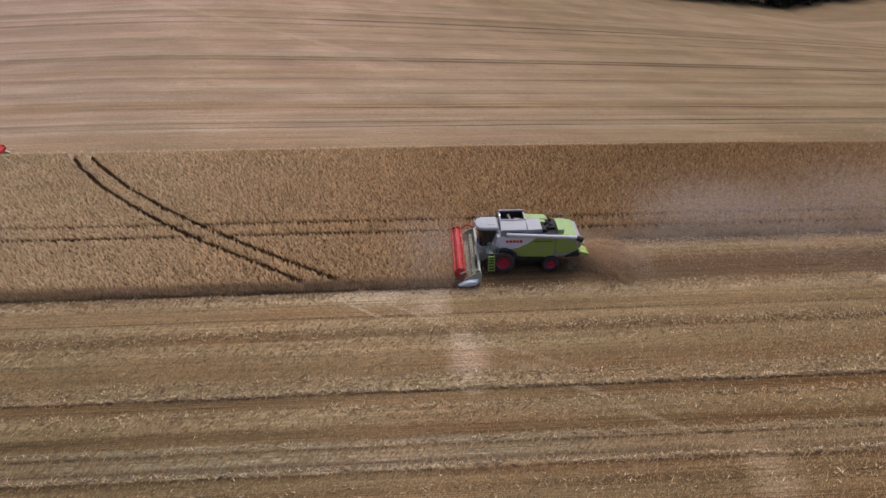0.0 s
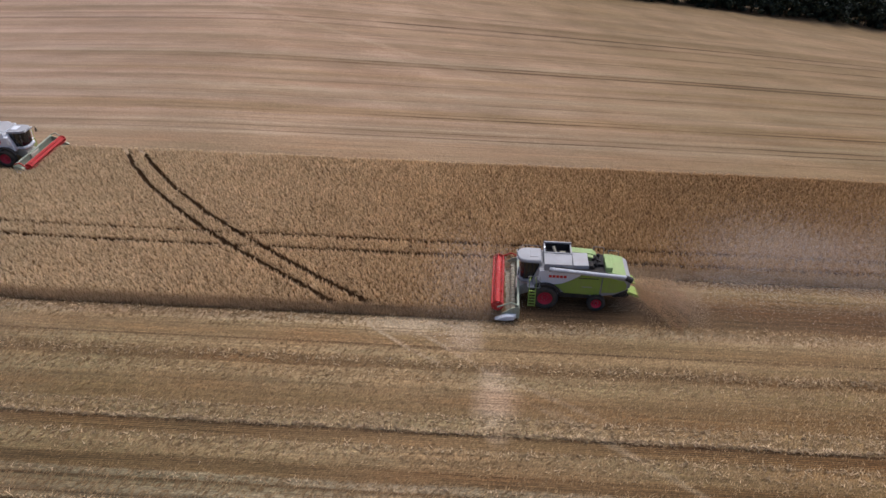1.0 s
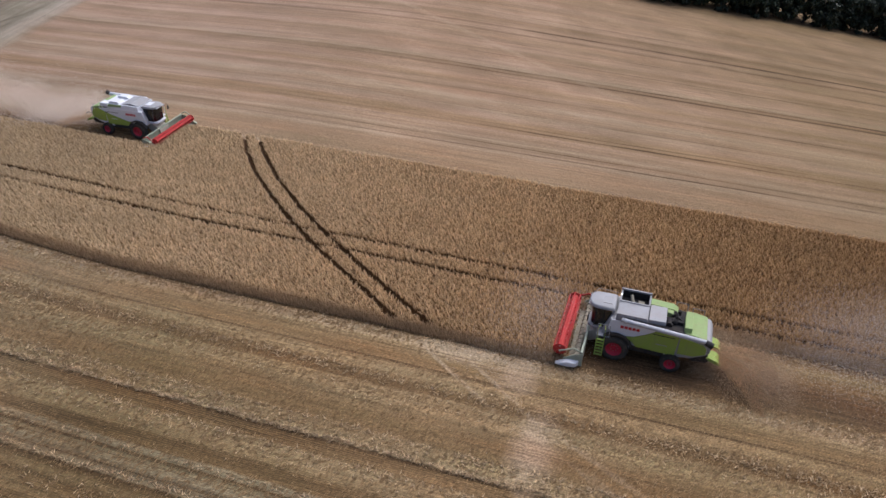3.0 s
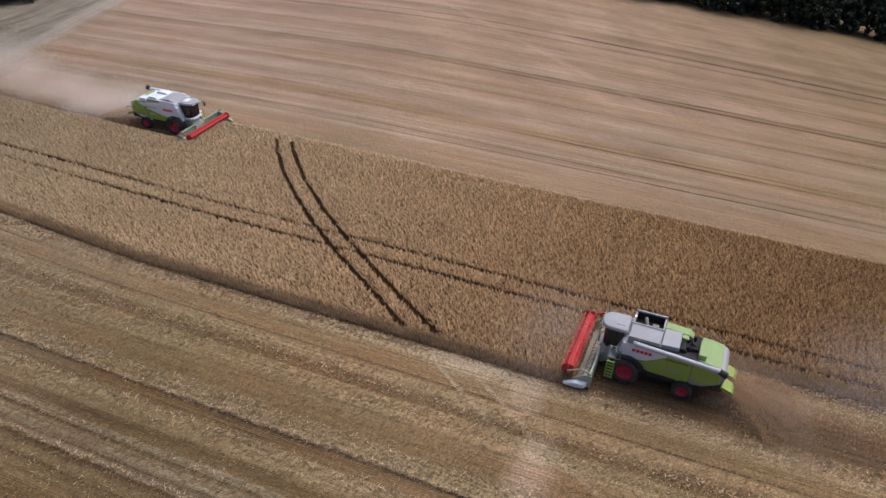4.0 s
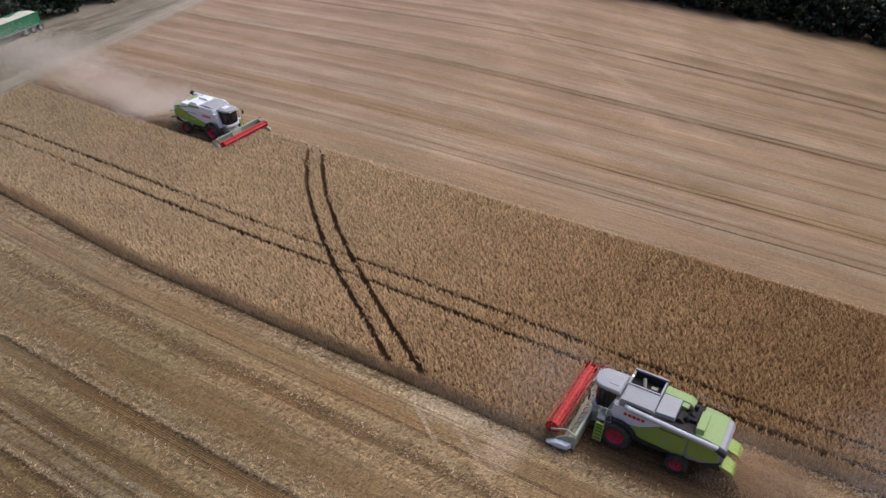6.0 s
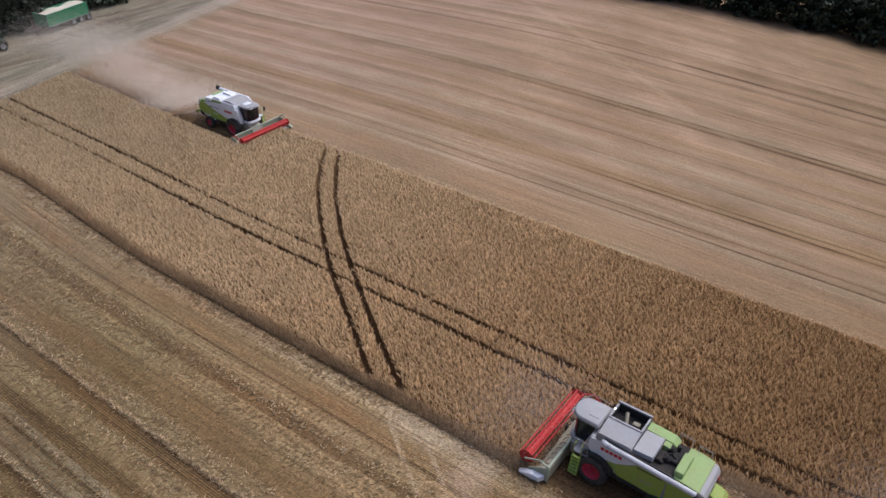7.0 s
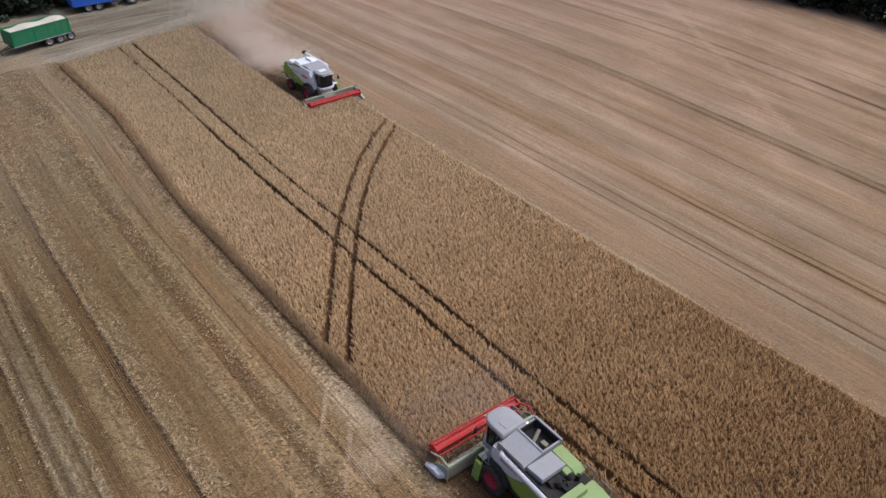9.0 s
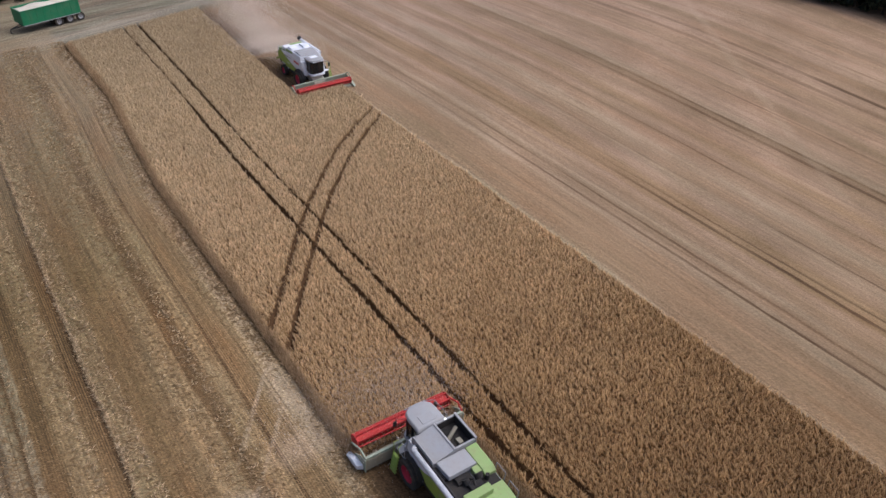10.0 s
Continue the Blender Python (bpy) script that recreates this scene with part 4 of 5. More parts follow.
    # railing round the cab
    bm = bmesh.new()
    pipe(bm, [(0.45, 1.72, 1.8), (0.45, 1.72, 2.75), (1.25, 1.72, 2.75), (1.25, 1.72, 1.8)], 0.022, 6)
    part("handrail", bm, white, thing)
    bm = bmesh.new()
    pipe(bm, [(2.0, -0.6, 3.66), (1.7, -1.05, 3.75), (0.9, -1.1, 3.72), (0.4, -1.05, 3.7)], 0.02, 6)
    part("handrail", bm, white, thing)
    ladder(thing, 0.95, 1.95, 0.40, 1.78)
    # grain tank
    z = 3.2
    if open_tank:
        bm = bmesh.new()
        prism(bm, [(0.22, z), (0.22, 3.62), (0.12, 3.74), (-1.72, 3.74), (-1.80, 3.62), (-1.80, z)], 1.40, 1.46, 0.02)
        # sloping closed half, raised wall on the other side
        outline = [(1.44, 3.42), (1.36, 3.50), (0.02, 3.80), (-0.02, 3.74), (-0.02, 3.2), (1.44, 3.15)]
        a = [bm.verts.new((0.20, y, zz)) for y, zz in outline]
        b = [bm.verts.new((-1.78, y, zz)) for y, zz in outline]
        bm.faces.new(a)
        bm.faces.new(b[::-1])
        for i in range(6):
            j = (i + 1) % 6
            bm.faces.new((a[i], b[i], b[j], a[j]))
        box(bm, 0.12, 0.20, -1.40, 0.0, z, 3.80, 0.02)
        box(bm, -1.78, -1.70, -1.40, 0.0, z, 3.80, 0.02)
        part("grain_tank", bm, white, thing, "pale grey open grain tank")
        bm = prism(bmesh.new(), [(0.24, 3.2), (0.20, 3.92), (-1.80, 3.92), (-1.82, 3.2)], -1.34, -1.44, 0.02)
        part("tank_lid", bm, white, thing, "raised white tank lid")
        # black boxes stand in for the shade inside a deep open tank
        bm = bmesh.new()
        box(bm, -1.70, 0.12, -1.34, -0.03, 3.16, 3.30, 0.0)
        box(bm, -1.68, 0.11, -1.335, -1.31, 3.2, 3.84, 0.0)
        box(bm, 0.085, 0.115, -1.33, -0.04, 3.2, 3.77, 0.0)
        box(bm, -1.695, -1.665, -1.33, -0.04, 3.2, 3.77, 0.0)
        box(bm, -1.68, 0.10, -0.06, -0.03, 3.2, 3.72, 0.0)
        part("tank_lining", bm, GRIME_SHADE, thing)
        bm = bmesh.new()
        box(bm, 0.11, 0.22, -1.28, -0.07, 3.805, 3.855, 0.012)
        box(bm, -1.80, -1.69, -1.28, -0.07, 3.805, 3.855, 0.012)
        box(bm, -1.82, 0.22, -1.45, -1.31, 3.925, 3.97, 0.012)
        box(bm, -1.80, 0.22, -0.06, 0.05, 3.812, 3.86, 0.012)
        part("tank_rim", bm, white, thing, "pale tank rim")
        bm = bmesh.new()
        rod(bm, (-0.8, -0.2, 3.3), (-0.5, -1.0, 3.75), 0.11, seg=10)
        box(bm, -1.4, -1.0, -0.9, -0.6, 3.28, 3.5, 0.03)
        part("filling_auger", bm, DUSTY, thing)
        bm = bmesh.new()
        bmesh.ops.create_uvsphere(bm, u_segments=12, v_segments=8, radius=0.05, matrix=Matrix.Translation((0.15, -0.70, 3.90)))
        part("tank_lamp", bm, LAMP, thing, "small lit lamp over the tank")
    else:
        bm = bmesh.new()
        plan_prism(bm, [(0.30, -1.42), (0.30, 1.42), (-1.0, 1.44), (-3.6, 1.40), (-3.6, -1.40), (-1.0, -1.44)], 3.1, 3.62, 0.06, 0.07)
        part("grain_tank", bm, white, thing, "white closed grain tank")
        bm = prism(bmesh.new(), [(0.2, 3.63), (-0.8, 3.86), (-1.9, 3.68), (-1.9, 3.63)], -1.15, 1.15, 0.02)
        part("tank_lid", bm, GREY_WHITE, thing, "pale grey folded tank lid")
        for side in (-1, 1):
            bm = prism(bmesh.new(), [(-1.95, 3.63), (-2.3, 3.85), (-3.3, 3.85), (-3.5, 3.63)], side * 0.35, side * 1.2, 0.02, 0.2)
            part("tank_flap", bm, white, thing)
    # deck, engine bay and rear hood
    bm = bmesh.new()
    plan_prism(bm, [(-1.82, -0.62), (-1.82, 1.28), (-2.95, 1.2), (-2.95, -0.62)], 3.30, 3.60, 0.03, 0.03)
    part("deck_plate", bm, white, thing)
    # solid dark box in place of the shaded gap under the deck plate
    bm = bmesh.new()
    box(bm, -2.80, -1.86, 1.16, 1.37, 3.12, 3.29, 0.01)
    part("deck_slot", bm, GRIME_SHADE, thing)
    bm = bmesh.new()
    prism(bm, [(-1.82, 3.0), (-1.82, 3.60), (-3.35, 3.52), (-3.65, 3.30), (-3.65, 3.0)], -1.38, -0.64, 0.04)
    prism(bm, [(-2.96, 3.0), (-2.96, 3.50), (-3.35, 3.46), (-3.5, 3.25), (-3.5, 3.0)], -0.635, -0.2, 0.03)
    part("side_hood", bm, PALE_LIME, thing, "pale dusty green side hood")
    bm = bmesh.new()
    box(bm, -1.85, -4.2, 0.0, 1.36, 3.0, 3.14, 0.0)
    box(bm, -1.9, -2.8, 1.26, 1.34, 3.14, 3.34, 0.0)
    box(bm, -3.6, -4.2, -1.3, 0.0, 3.0, 3.12, 0.0)
    part("engine_deck", bm, GRIME_SHADE, thing)
    bm = bmesh.new()
    rod(bm, (-3.15, 0.2, 3.25), (-3.15, 0.9, 3.25), 0.18, seg=14)
    rod(bm, (-3.75, -0.7, 3.1), (-3.75, -0.7, 3.5), 0.12, seg=12)
    box(bm, -3.4, -2.95, -0.05, 0.9, 3.1, 3.28, 0.04)
    box(bm, -4.05, -3.65, -0.3, 0.5, 3.1, 3.36, 0.04)
    pipe(bm, [(-3.3, 0.3, 3.35), (-3.6, 0.1, 3.5), (-3.9, 0.2, 3.35)], 0.05, 8)
    for y, r in ((0.45, 0.2), (-0.35, 0.24)):
        rod(bm, (-3.55, y, 3.2), (-3.35, y, 3.42), r, seg=16)
    part("engine", bm, GRIME_SHADE, thing, "grimy dark engine parts")
    bm = bmesh.new()
    box(bm, -4.62, -4.14, -0.45, 1.18, 3.0, 3.52, 0.04)
    part("air_filter_housing", bm, PALE_LIME, thing, "pale green air intake box")
    bm = prism(bmesh.new(), [(-4.2, 2.8), (-4.2, 3.16), (-4.9, 3.14), (-5.62, 2.98), (-5.62, 2.55)], -1.36, 1.36, 0.05)
    part("rear_hood", bm, PALE_LIME, thing, "pale dusty green rear hood")
    bm = prism(bmesh.new(), [(-5.62, 2.5), (-5.60, 2.96), (-5.86, 2.86), (-6.02, 2.55), (-5.98, 1.9), (-5.75, 1.85)], -1.30, 1.30, 0.06)
    part("rear_cap", bm, white, thing, "pale grey rear cap")
    for y in (-1.0, 1.0):
        bm = bmesh.new()
        box(bm, -6.05, -5.98, y - 0.12, y + 0.12, 2.1, 2.35, 0.01)
        part("rear_lamp", bm, LETTER_RED, thing)
    # chopper and spreader flap
    bm = prism(bmesh.new(), [(-4.6, 1.3), (-5.7, 1.75), (-6.2, 1.35), (-5.9, 0.95), (-4.9, 0.9)], -1.15, 1.15, 0.05)
    part("straw_chopper", bm, BLACK, thing)
    for y0, y1 in ((0.25, 1.32), (-1.32, -0.25)):
        bm = prism(bmesh.new(), [(-5.85, 1.50), (-6.0, 1.57), (-6.55, 1.38), (-6.78, 1.12), (-6.72, 1.07), (-5.95, 1.36)], y0, y1, 0.02)
        part("spreader_flap", bm, LIME, thing, "lime green straw spreader flap")
    # unloading tube folded back along the side
    if open_tank:
        bm = bmesh.new()
        pipe(bm, [(-0.25, 1.52, 3.34), (-0.42, 1.72, 3.42), (-0.7, 1.74, 3.42), (-5.55, 1.62, 3.02)], 0.155, 18)
        bmesh.ops.create_uvsphere(bm, u_segments=14, v_segments=8, radius=0.18, matrix=Matrix.Translation((-0.45, 1.72, 3.42)))
        tube = smooth(part("unloading_tube", bm, TUBE_WHITE, thing, "pale grey unloading tube folded back"))
        bm = bmesh.new()
        rod(bm, (-5.5, 1.62, 3.02), (-5.98, 1.61, 2.80), 0.19, 0.23, seg=16)
        part("spout", bm, BLACK, tube, "black rubber spout")
        bm = bmesh.new()
        pipe(bm, [(-0.30, 1.475, 3.20), (-0.30, 1.50, 3.55), (-1.0, 1.50, 3.52), (-4.3, 1.44, 3.22)], 0.03, 6)
        part("tube_hose", bm, BLACK, tube)
    else:
        bm = bmesh.new()
        pipe(bm, [(-0.6, 1.6, 3.3), (-0.9, 1.70, 3.36), (-5.5, 1.62, 3.36)], 0.19, 18)
        tube = smooth(part("unloading_tube", bm, white, thing, "pale grey unloading tube folded back"))
        bm = bmesh.new()
        rod(bm, (-5.45, 1.62, 3.36), (-5.85, 1.62, 3.5), 0.22, 0.26, seg=16)
        part("spout", bm, BLACK, tube, "black rubber spout")
        bm = bmesh.new()
        box(bm, -4.6, -3.7, -1.3, 1.3, 3.1, 3.5, 0.05)
        part("cooling_box", bm, white, thing)
        bm = bmesh.new()
        pipe(bm, [(-5.9, -0.9, 1.9), (-6.5, -1.2, 2.1), (-6.8, -1.2, 1.9)], 0.03, 6)
        part("rear_bracket", bm, BLACK, thing)
    # raised black strip drawn as the shadow line above the unloading tube
    bm = bmesh.new()
    box(bm, -4.1, -0.15, 1.36, 1.475, 3.10, 3.27, 0.01)
    part("tube_recess", bm, BLACK, thing)
    # roof hatch and screens
    bm = bmesh.new()
    box(bm, 0.6, 1.2, -0.45, 0.45, 3.655, 3.69, 0.012)
    part("roof_hatch", bm, white, roof)
    for k in range(5):
        bm = bmesh.new()
        box(bm, -4.0 + 0.0, -3.66, -1.38 - 0.03, -1.38 + 0.01, 2.2 + 0.14 * k, 2.29 + 0.14 * k, 0.005)
        part("cooling_slat", bm, BLACK, thing)
    # rails on the far rear corner
    for x0, zz in ((-3.5, 3.5), (-4.6, 3.25)):
        bm = bmesh.new()
        pipe(bm, [(x0, -1.42, zz - 0.5), (x0, -1.5, zz + 0.15), (x0 - 0.75, -1.5, zz + 0.1), (x0 - 0.75, -1.42, zz - 0.5)], 0.025, 6)
        part("service_rail", bm, white, thing)
    header(thing, header_width, 1.85 if open_tank else 1.9, 0.42 if open_tank else 0.35, DUSTY if open_tank else SAGE)
    return thing


def stand(x, y, turn, size=1.0):
    """On the land at x, y, upright to its slope."""
    z = float(land(x, y))
    up = Vector((z - float(land(x + 1, y)), z - float(land(x, y + 1)), 1.0)).normalized()
    return Matrix.Translation((x, y, z)) @ Vector((0, 0, 1)).rotation_difference(up).to_matrix().to_4x4() @ Matrix.Rotation(radians(turn), 4, "Z") @ Matrix.Diagonal((size * 1.03, size, size, 1))


near_machine = harvester("lime green and white combine harvester with open tank cutting wheat", 6.8, 3.7, True)
near_machine.matrix_world = stand(A_X, A_Y, 179, A_SIZE)
far_machine = harvester("lime green and white combine harvester with shut tank cutting wheat", 7.2, 3.95, False)
far_machine.matrix_world = stand(B_X, B_Y, 0.5, B_SIZE)


# ---- dust and chaff ----
def flecks(name, points, size, material):
    points = points + np.stack([0 * points[:, 0], 0 * points[:, 0], land(points[:, 0], points[:, 1])], 1)
    V = np.repeat(points, 3, axis=0) + rng.normal(0, size, (len(points) * 3, 3))
    F = np.arange(len(V)).reshape(-1, 3)
    return mesh_from(name, V, F, material)


def plume(x0, x1, y0, y1, lift, spread, count, puff, start=0.45):
    """Points that drift from the rear of a machine and thin out."""
    f = rng.random(count) ** 1.25
    wob = np.sin(f * puff + 1) * 0.15 + np.sin(f * puff * 2.3) * 0.08
    x = x0 + (x1 - x0) * f + rng.normal(0, 0.9 * start, count)
    y = y0 + (y1 - y0) * f + rng.normal(0, 1, count) * (start + spread * f) + wob * spread * 3
    z = 0.25 + np.abs(rng.normal(0, 1, count)) * (0.55 + lift * np.sqrt(f)) * (0.6 + 0.5 * np.sin(f * puff * 1.7) ** 2)
    return np.stack([x, y, z], 1)


pts = np.concatenate([plume(A_X + 13, A_X + 56, A_Y + 3.0, A_Y + 11.0, 1.7, 3.2, 360000, 7, 2.6), plume(A_X - 3.2, A_X - 7.5, A_Y + 0.3, A_Y + 0.8, 0.9, 2.0, 34000, 4, 1.6)])
tagged(flecks("dust_cloud", pts, 0.0145, DUST), "pale dust hanging behind and before the near harvester", "dust", kind="stuff")
pts = np.concatenate([plume(A_X + 5.7, A_X + 11, A_Y - 0.4, A_Y - 0.8, 0.7, 0.9, 60000, 5), plume(A_X - 2.9, A_X - 6.2, A_Y - 2.6, A_Y - 2.8, 0.5, 0.9, 9000, 4), plume(A_X + 5.8, A_X + 10, A_Y + 1.4, A_Y + 2.4, 0.6, 0.9, 16000, 5), plume(A_X + 5.0, A_X + 11, A_Y - 1.9, A_Y - 2.8, 0.3, 0.7, 14000, 5)])
tagged(flecks("chaff_cloud", pts, 0.012, CHAFF), "brown chaff drifting round the near harvester's wheels", "chaff", kind="stuff")


def straw_spray(x, y, z, way, count):
    """Chopped straw flying in a fan from the spreader to the ground."""
    jets = np.array([-0.72, -0.5, -0.25, 0.1, 0.38])
    a = jets[rng.integers(0, 5, count)] + rng.normal(0, 0.05, count) + np.where(rng.random(count) < 0.3, rng.normal(0, 0.3, count), 0)
    f = rng.random(count) ** 1.5
    far_off = 0.2 + 4.5 * f ** 0.8
    px, py = x + way * np.cos(a) * far_off, y + np.sin(a) * (far_off + 0.9) + rng.normal(0, 0.07, count)
    pz = np.maximum(0.05, z - z * f ** 1.6 + rng.normal(0, 0.08, count))
    b = np.stack([px, py, pz + land(px, py)], 1)
    ln = rng.uniform(0.06, 0.16, count)
    t = b + np.stack([way * np.cos(a) * ln, np.sin(a) * ln, -ln * f * 0.8 + rng.normal(0, 0.02, count)], 1)
    V, F = spikes(b, t, rng.uniform(0.008, 0.018, count))
    return mesh_from("flying_straw", V, F, SPRAY)


tagged(straw_spray(A_X + 5.8, A_Y, 1.15, 1, 9000), "chopped straw fanning out from the near harvester's spreader", "straw", kind="stuff")
tagged(straw_spray(B_X - 6.3, B_Y, 1.15, -1, 3000), "chopped straw fanning out from the far harvester's spreader", "straw", kind="stuff")
pts = np.concatenate([plume(B_X - 6.0, B_X - 46, B_Y + 0.5, B_Y + 4.5, 1.7, 2.2, 340000, 11, 1.3), plume(B_X - 6.3, B_X - 14, B_Y - 0.5, B_Y - 1.0, 0.6, 1.1, 60000, 5)])
tagged(flecks("dust_cloud", pts, 0.0165, DUST), "pale dust and chaff hanging behind the far harvester", "dust", kind="stuff")


# ---- trailers and tractor on the headland ----
def plain_wheel(thing, x, y, r, w, side, rim_mat):
    return wheel(thing, x, y, r, w, side, rim_mat, 0.6)


def trailer(label, material, length, height, axles, axle_from, load):
    """A grain trailer along +x, its drawbar at +x, near side -y."""
    thing = tagged(new("grain_trailer"), label, "trailer", "grain trailers on the headland")
    w, z0, z1 = 1.27, 1.05, 1.05 + height
    bm = bmesh.new()
    box(bm, -length / 2, length / 2 - 0.1, -0.5, 0.5, 0.78, 1.04, 0.03)
    pipe(bm, [(length / 2 - 0.2, 0.4, 0.85), (length / 2 + 1.3, 0, 0.6)], 0.07, 8)
    pipe(bm, [(length / 2 - 0.2, -0.4, 0.85), (length / 2 + 1.3, 0, 0.6), (length / 2 + 1.3, 0, 0.1)], 0.07, 8)
    part("chassis", bm, BLACK, thing)
    t = 0.06
    for side in (-1, 1):
        bm = prism(bmesh.new(), [(-length / 2, z0), (length / 2, z0), (length / 2 + 0.05, z1), (-length / 2 - 0.15, z1)], side * w, side * (w - t), 0.01)
        panel = part("side_panel", bm, material, thing)
        for i in range(9):
            x = -length / 2 + 0.1 + (length - 0.2) * i / 8
            bm = bmesh.new()
            box(bm, x - 0.03, x + 0.03, side * (w + 0.012) - 0.016, side * (w + 0.012) + 0.016, z0 + 0.03, z1 - 0.03, 0.01)
            part("rib", bm, material, panel)
        bm = bmesh.new()
        box(bm, -length / 2 - 0.15, length / 2 + 0.08, side * w - 0.06, side * w + 0.06, z1, z1 + 0.09, 0.02)
        part("top_rail", bm, material, panel)
        bm = bmesh.new()
        box(bm, -length / 2, length / 2, side * (w + 0.02) - 0.05, side * (w + 0.02) + 0.05, z0 - 0.07, z0, 0.01)
        part("lower_rail", bm, GREY_WHITE if load else material, panel)
        for i in range(axles):
            plain_wheel(thing, axle_from - i * 1.45, side * 1.02, 0.55, 0.42, side, GREY_WHITE)
    bm = bmesh.new()
    box(bm, length / 2 - 0.02, length / 2 + 0.06, -w, w, z0, z1 + 0.09, 0.015)
    part("headboard", bm, material, thing)
    bm = bmesh.new()
    box(bm, -length / 2 - 0.14, -length / 2 - 0.05, -w, w, z0, z1 + 0.05, 0.015)
    part("tailgate", bm, material, thing)
    bm = bmesh.new()
    box(bm, -length / 2, length / 2, -w + t, w - t, z0 - 0.02, z0 + 0.05, 0.0)
    part("floor_plate", bm, BLACK, thing)
    return thing, w, z1, length


def heap(name, label, length, w, z, at):
    """A levelled, uneven load of grain lying in a trailer."""
    xs, ys = np.linspace(-length / 2 + 0.02, length / 2 - 0.08, 40), np.linspace(-w + 0.08, w - 0.08, 14)
    X, Y = np.meshgrid(xs, ys, indexing="ij")
    Z = z - 0.12 + 0.22 * np.cos(Y / w * 1.4) + 0.10 * np.sin(X * 1.7) + rng.uniform(-0.02, 0.02, X.shape)
    k = len(ys)
    I = (np.arange(len(xs) - 1)[:, None] * k + np.arange(k - 1)[None, :]).ravel()
    V = np.stack([X, Y, Z], -1).reshape(-1, 3)
    low = V.copy()
    low[:, 2] = z - 0.9
    n0 = len(V)
    F = np.stack([I, I + k, I + k + 1, I + 1], 1)
    rim = np.concatenate([np.arange(k), (np.arange(1, len(xs)) * k + k - 1), (len(xs) - 1) * k + np.arange(k - 2, -1, -1), np.arange(len(xs) - 2, 0, -1) * k])
    nxt = np.roll(rim, -1)
    sides = np.stack([rim, nxt, nxt + n0, rim + n0], 1)
    ob = mesh_from(name, np.concatenate([V, low]), np.concatenate([F, sides]), PALE_SHEET)
    tagged(ob, label, "grain load")
    ob.matrix_world = at
    return ob


def tractor(label):
    """A farm tractor facing +x, its rear axle over the origin."""
    thing = tagged(new("tractor"), label, "tractor")
    bm = prism(bmesh.new(), [(0.9, 1.0), (0.9, 1.75), (1.3, 1.85), (2.7, 1.68), (2.95, 1.45), (2.95, 0.95)], -0.42, 0.42, 0.06)
    bonnet = part("bonnet", bm, TRACTOR_GREEN, thing, "dark green engine bonnet")
    bm = bmesh.new()
    box(bm, 2.94, 3.0, -0.34, 0.34, 1.0, 1.5, 0.02)
    part("grille", bm, BLACK, bonnet)
    bm = bmesh.new()
    box(bm, -0.5, 2.7, -0.35, 0.35, 0.6, 1.05, 0.04)
    box(bm, 2.9, 3.5, -0.45, 0.45, 0.65, 1.05, 0.06)
    box(bm, 2.2, 2.5, -0.85, 0.85, 0.55, 0.75, 0.04)
    part("chassis", bm, BLACK, thing)
    bm = plan_prism(bmesh.new(), [(-0.55, -0.75), (0.85, -0.75), (0.98, 0), (0.85, 0.75), (-0.55, 0.75)], 1.25, 2.72, 0.05, 0.05)
    cab = part("cab_glazing", bm, GLASS, thing, "dark cab glass")
    for x, y in ((-0.52, 0.76), (-0.52, -0.76), (0.82, 0.76), (0.82, -0.76)):
        bm = bmesh.new()
        rod(bm, (x, y, 1.25), (x * 0.96, y * 0.96, 2.72), 0.04, seg=8)
        part("pillar", bm, TRACTOR_GREEN, cab)
    bm = plan_prism(bmesh.new(), [(-0.7, -0.8), (0.95, -0.8), (1.1, 0), (0.95, 0.8), (-0.7, 0.8)], 2.72, 2.92, 0.06, 0.08)
    smooth(part("cab_roof", bm, GREY_WHITE, thing, "pale cab roof"))
    bm = bmesh.new()
    rod(bm, (0.95, -0.6, 1.6), (0.95, -0.6, 2.9), 0.05, seg=10)
    part("exhaust", bm, BLACK, thing)
    for side in (-1, 1):
        wheel(thing, 0, side * 0.98, 0.93, 0.62, side, GREY_WHITE)
        wheel(thing, 2.4, side * 0.95, 0.68, 0.5, side, GREY_WHITE)
        outline = [(1.08 * math.cos(a), 0.95 + 1.08 * math.sin(a)) for a in [math.pi * (0.15 + 0.07 * i) for i in range(11)]]
        inner = [(1.0 * math.cos(a), 0.95 + 1.0 * math.sin(a)) for a in [math.pi * (0.85 - 0.07 * i) for i in range(11)]]
        bm = prism(bmesh.new(), outline + inner, side * 0.7, side * 1.28, 0.0)
        part("mudguard", bm, GREY_WHITE if side < 0 else TRACTOR_GREEN, thing)
        bm = bmesh.new()
        pipe(bm, [(0.9, side * 0.78, 2.3), (1.0, side * 1.25, 2.35)], 0.02, 6)
        box(bm, 0.97, 1.03, side * 1.25 - 0.09, side * 1.25 + 0.09, 2.0, 2.35, 0.015)
        part("mirror", bm, BLACK, thing)
    return thing


near_trailer, w, z1, ln = trailer("dark green triple axle grain trailer filled with pale grain", TRAILER_GREEN, 7.3, 1.72, 3, -0.75, True)
at = pose(-72.85, 0.84, 0, 0, 0, -75.5)
near_trailer.matrix_world = at
heap("grain_load", "pale grain heaped level inside the green trailer", ln, w, z1, at)
blue_trailer, w, z1, ln = trailer("bright blue empty tipping trailer hitched behind a tractor", TRAILER_BLUE, 6.2, 1.65, 2, 0.3, False)
blue_trailer.matrix_world = pose(-84.05, 11.2, 0, 0, 0, 91.0)
bm = bmesh.new()
box(bm, 3.0, 3.16, -1.2, 1.2, 2.67, 2.91, 0.06)
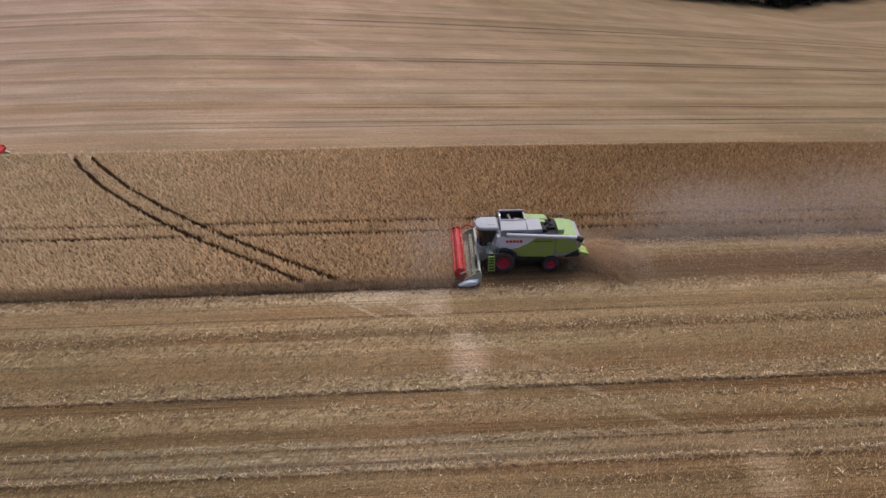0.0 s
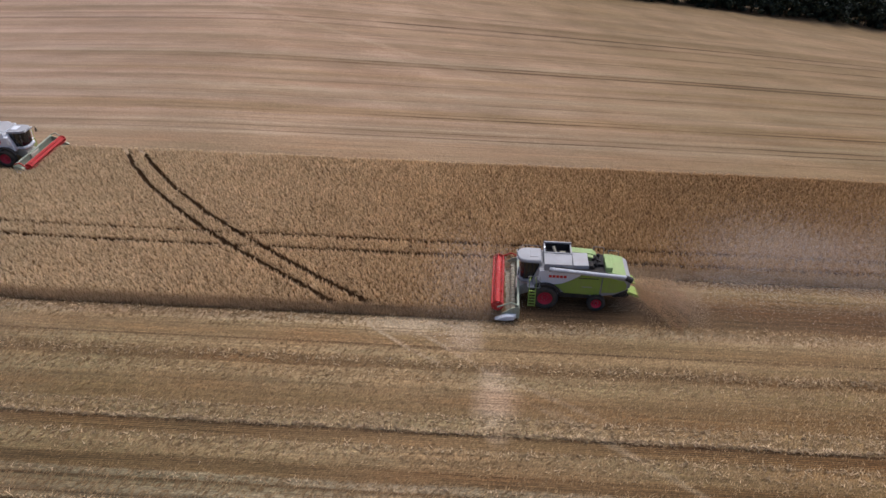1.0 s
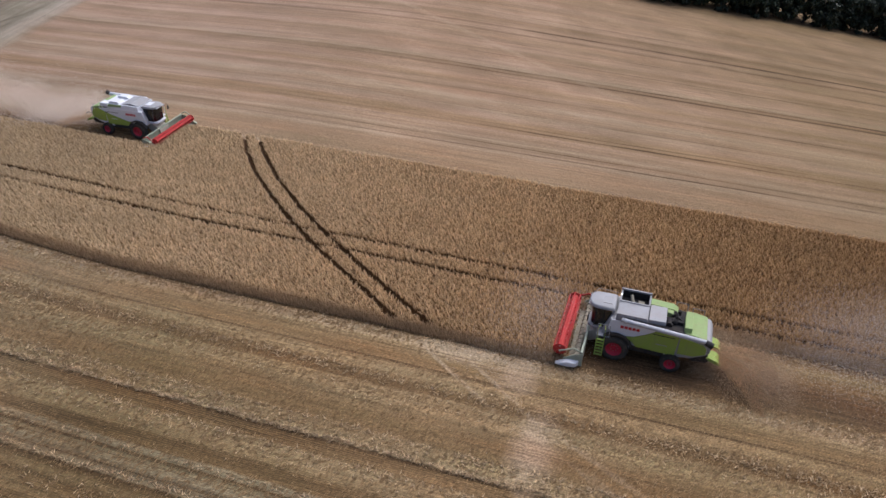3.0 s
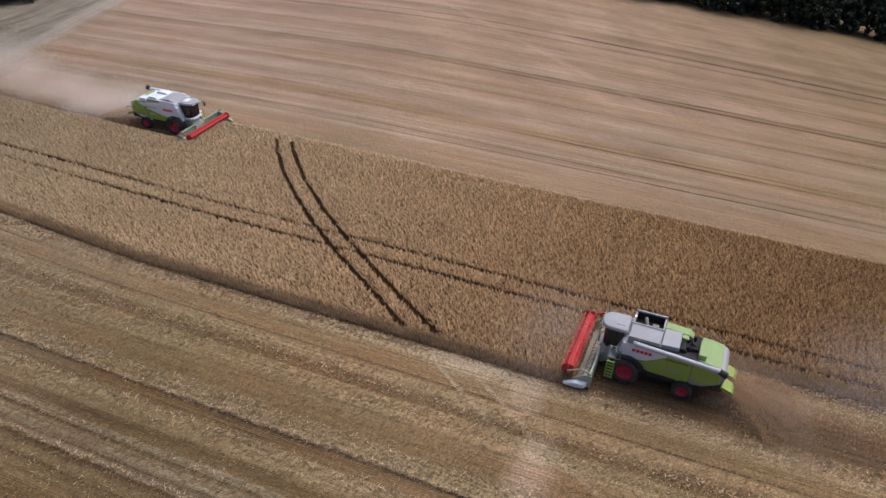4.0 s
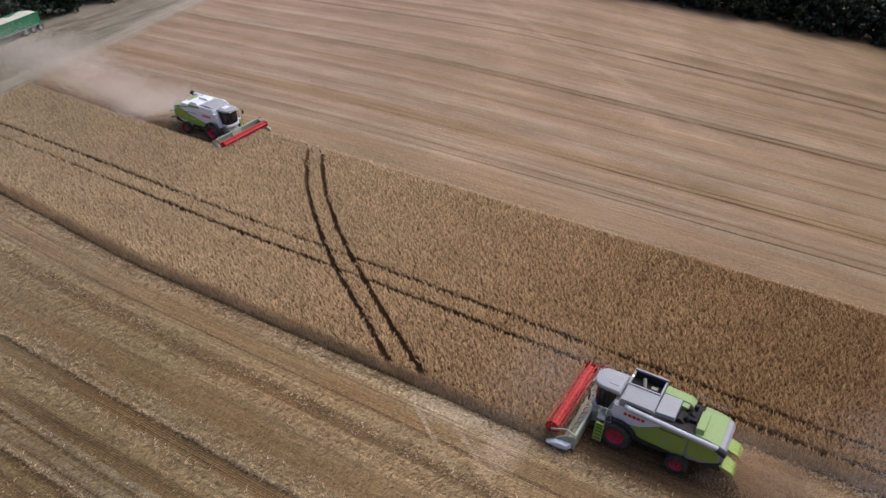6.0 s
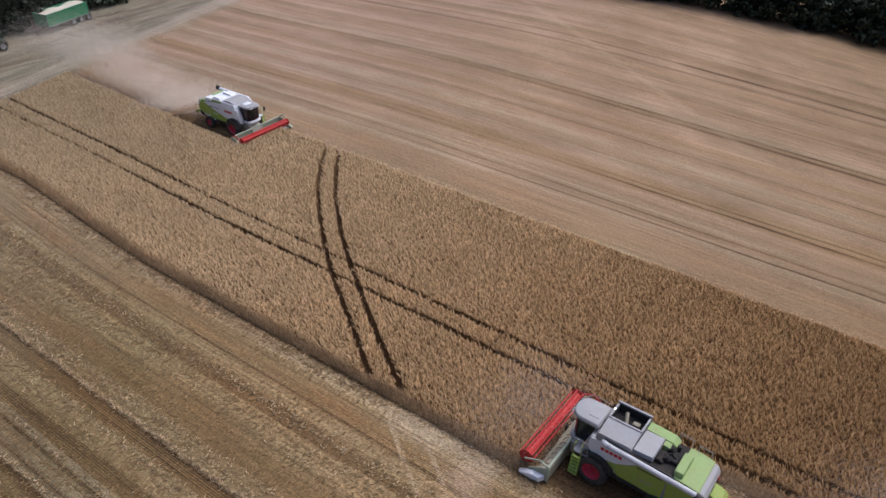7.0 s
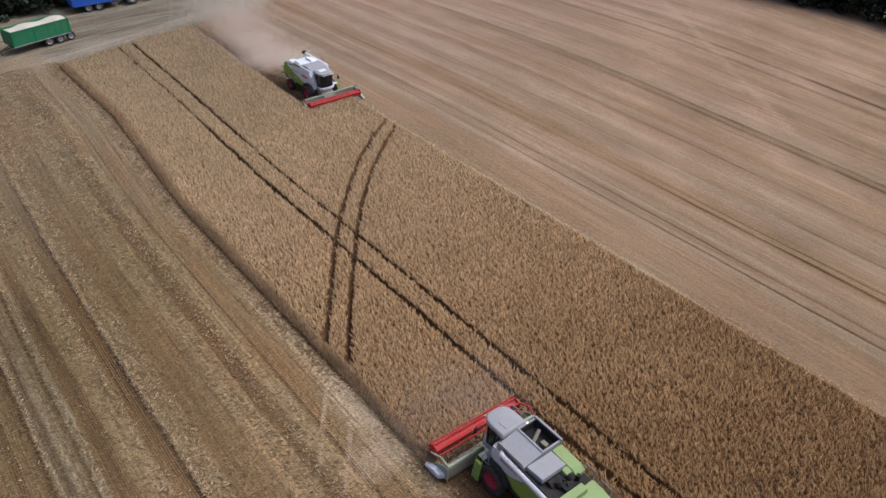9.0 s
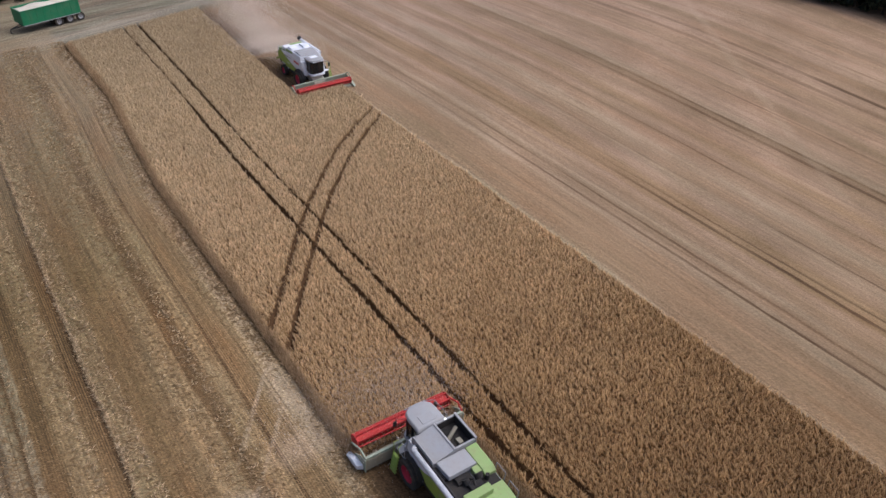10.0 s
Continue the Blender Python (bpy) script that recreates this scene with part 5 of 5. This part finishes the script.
part("rolled_cover", bm, PALE_SHEET, blue_trailer, "pale rolled canvas cover")
for x0, x1, z0, z1 in ((1.7, 2.3, 2.27, 2.38), (2.0, 2.9, 1.18, 1.27)):
    for k in range(4):
        bm = bmesh.new()
        step = (x1 - x0) / 4
        box(bm, x0 + k * step, x0 + (k + 0.75) * step, -1.335, -1.325, z0, z1, 0.0)
        part("lettering_bar", bm, GREY_WHITE, blue_trailer)
farm_tractor = tractor("dark green tractor with pale roof pulling the blue trailer")
farm_tractor.matrix_world = pose(-84.1, 16.25, 0, 0, 0, 95)
far_trailer, w, z1, ln = trailer("green triple axle grain trailer parked by the hedge", TRAILER_GREEN, 7.6, 1.6, 3, -0.9, True)
at = pose(-87.3, 29.8, 0, 0, 0, -75)
far_trailer.matrix_world = at
heap("grain_load", "pale grain heaped inside the far green trailer", ln, w, z1, at)


# ---- trees along the field edges ----
def tree_kind(seed, height, crown_w):
    r = random.Random(seed)
    g = np.random.default_rng(seed)
    thing = new("hedge_tree")
    bm = bmesh.new()
    pts = [(0, 0, -0.1), (r.uniform(-.1, .1), r.uniform(-.1, .1), height * 0.2), (r.uniform(-.3, .3), r.uniform(-.3, .3), height * 0.45), (r.uniform(-.4, .4), r.uniform(-.4, .4), height * 0.8)]
    for i in range(3):
        rod(bm, pts[i], pts[i + 1], 0.22 - 0.06 * i, 0.16 - 0.05 * i, 8)
    centres = []
    for i in range(11):
        a, f = 2 * math.pi * i / 11 * 2.4 + r.random(), r.uniform(0.12, 0.85)
        start = Vector((0, 0, height * f * 0.8))
        reach = crown_w * r.uniform(0.35, 0.6) * (1.1 - 0.6 * f)
        end = Vector((math.cos(a) * reach, math.sin(a) * reach, height * (f * 0.85 + 0.12)))
        rod(bm, start, end, 0.08, 0.025, 6)
        centres.append(end)
    part("trunk", bm, BARK, thing)
    for i in range(42):
        a, f = r.uniform(0, 2 * math.pi), r.uniform(0.05, 0.95)
        reach = crown_w * 0.5 * math.sqrt(r.random()) * (1.2 - 0.7 * f)
        centres.append(Vector((math.cos(a) * reach, math.sin(a) * reach, height * (0.02 + 0.96 * f))))
    C = np.array([list(c) for c in centres])
    per = 40
    idx = np.repeat(np.arange(len(C)), per)
    d = g.normal(0, 1, (len(idx), 3))
    d /= np.linalg.norm(d, axis=1, keepdims=True)
    pos = C[idx] + d * (g.random((len(idx), 1)) ** 0.4) * np.array([0.85, 0.85, 0.7])
    pos[:, 2] = np.maximum(pos[:, 2], 0.1)
    u = g.normal(0, 1, (len(idx), 3))
    u /= np.linalg.norm(u, axis=1, keepdims=True)
    v = np.cross(u, d)
    v /= np.linalg.norm(v, axis=1, keepdims=True) + 1e-6
    s = g.uniform(0.2, 0.42, (len(idx), 1))
    V = np.stack([pos - u * s, pos + v * s * 0.6, pos + u * s, pos - v * s * 0.6], 1).reshape(-1, 3)
    F = np.arange(len(V)).reshape(-1, 4)
    crown = mesh_from("crown", V, F, LEAF)
    crown.parent = thing
    return tagged(thing, "dark leafy broadleaf hedgerow tree at the field edge", "tree", "trees along the field edge")


kinds = [tree_kind(11, 7.5, 5.5), tree_kind(12, 9.0, 6.5), tree_kind(13, 6.0, 5.0), tree_kind(14, 8.2, 6.0)]


def tree_row(a, b, step, first):
    a, b = Vector(a), Vector(b)
    a, b = Vector((*a[:2], 0)), Vector((*b[:2], 0))
    k = int((b - a).length / step)
    for i in range(k + 1):
        p = a.lerp(b, i / k) + Vector((random.uniform(-0.8, 0.8), random.uniform(-0.6, 1.6), 0))
        m = pose(p.x, p.y, float(land(p.x, p.y)), 0, 0, random.uniform(0, 360))
        src = kinds[(i * 3 + first) % 4]
        if src.name not in used:
            used.add(src.name)
            src.matrix_world = m
        else:
            copy_thing(src, m)


used = set()
for back in (0.0, 4.0):
    tree_row((150 + back * 0.4, 156 + back), (64 + back * 0.4, 134 + back), 3.6, 0)
    tree_row((64 + back * 0.4, 134 + back), (0 + back * 0.4, 112 + back), 3.4, 1)
    tree_row((0 + back * 0.3, 112 + back), (-40 + back * 0.2, 96 + back), 3.3, 2)
    tree_row((-86.6 - back, -17), (-88.0 - back, 4), 2.2, 1)
    tree_row((-88.4 - back, 6.0), (-90.0 - back, 22), 2.3, 3)
    tree_row((-90.4 - back, 24), (-93.0 - back, 33.5), 2.8, 2)
    tree_row((-93.2 - back, 36), (-95 - back, 55), 3.0, 0)
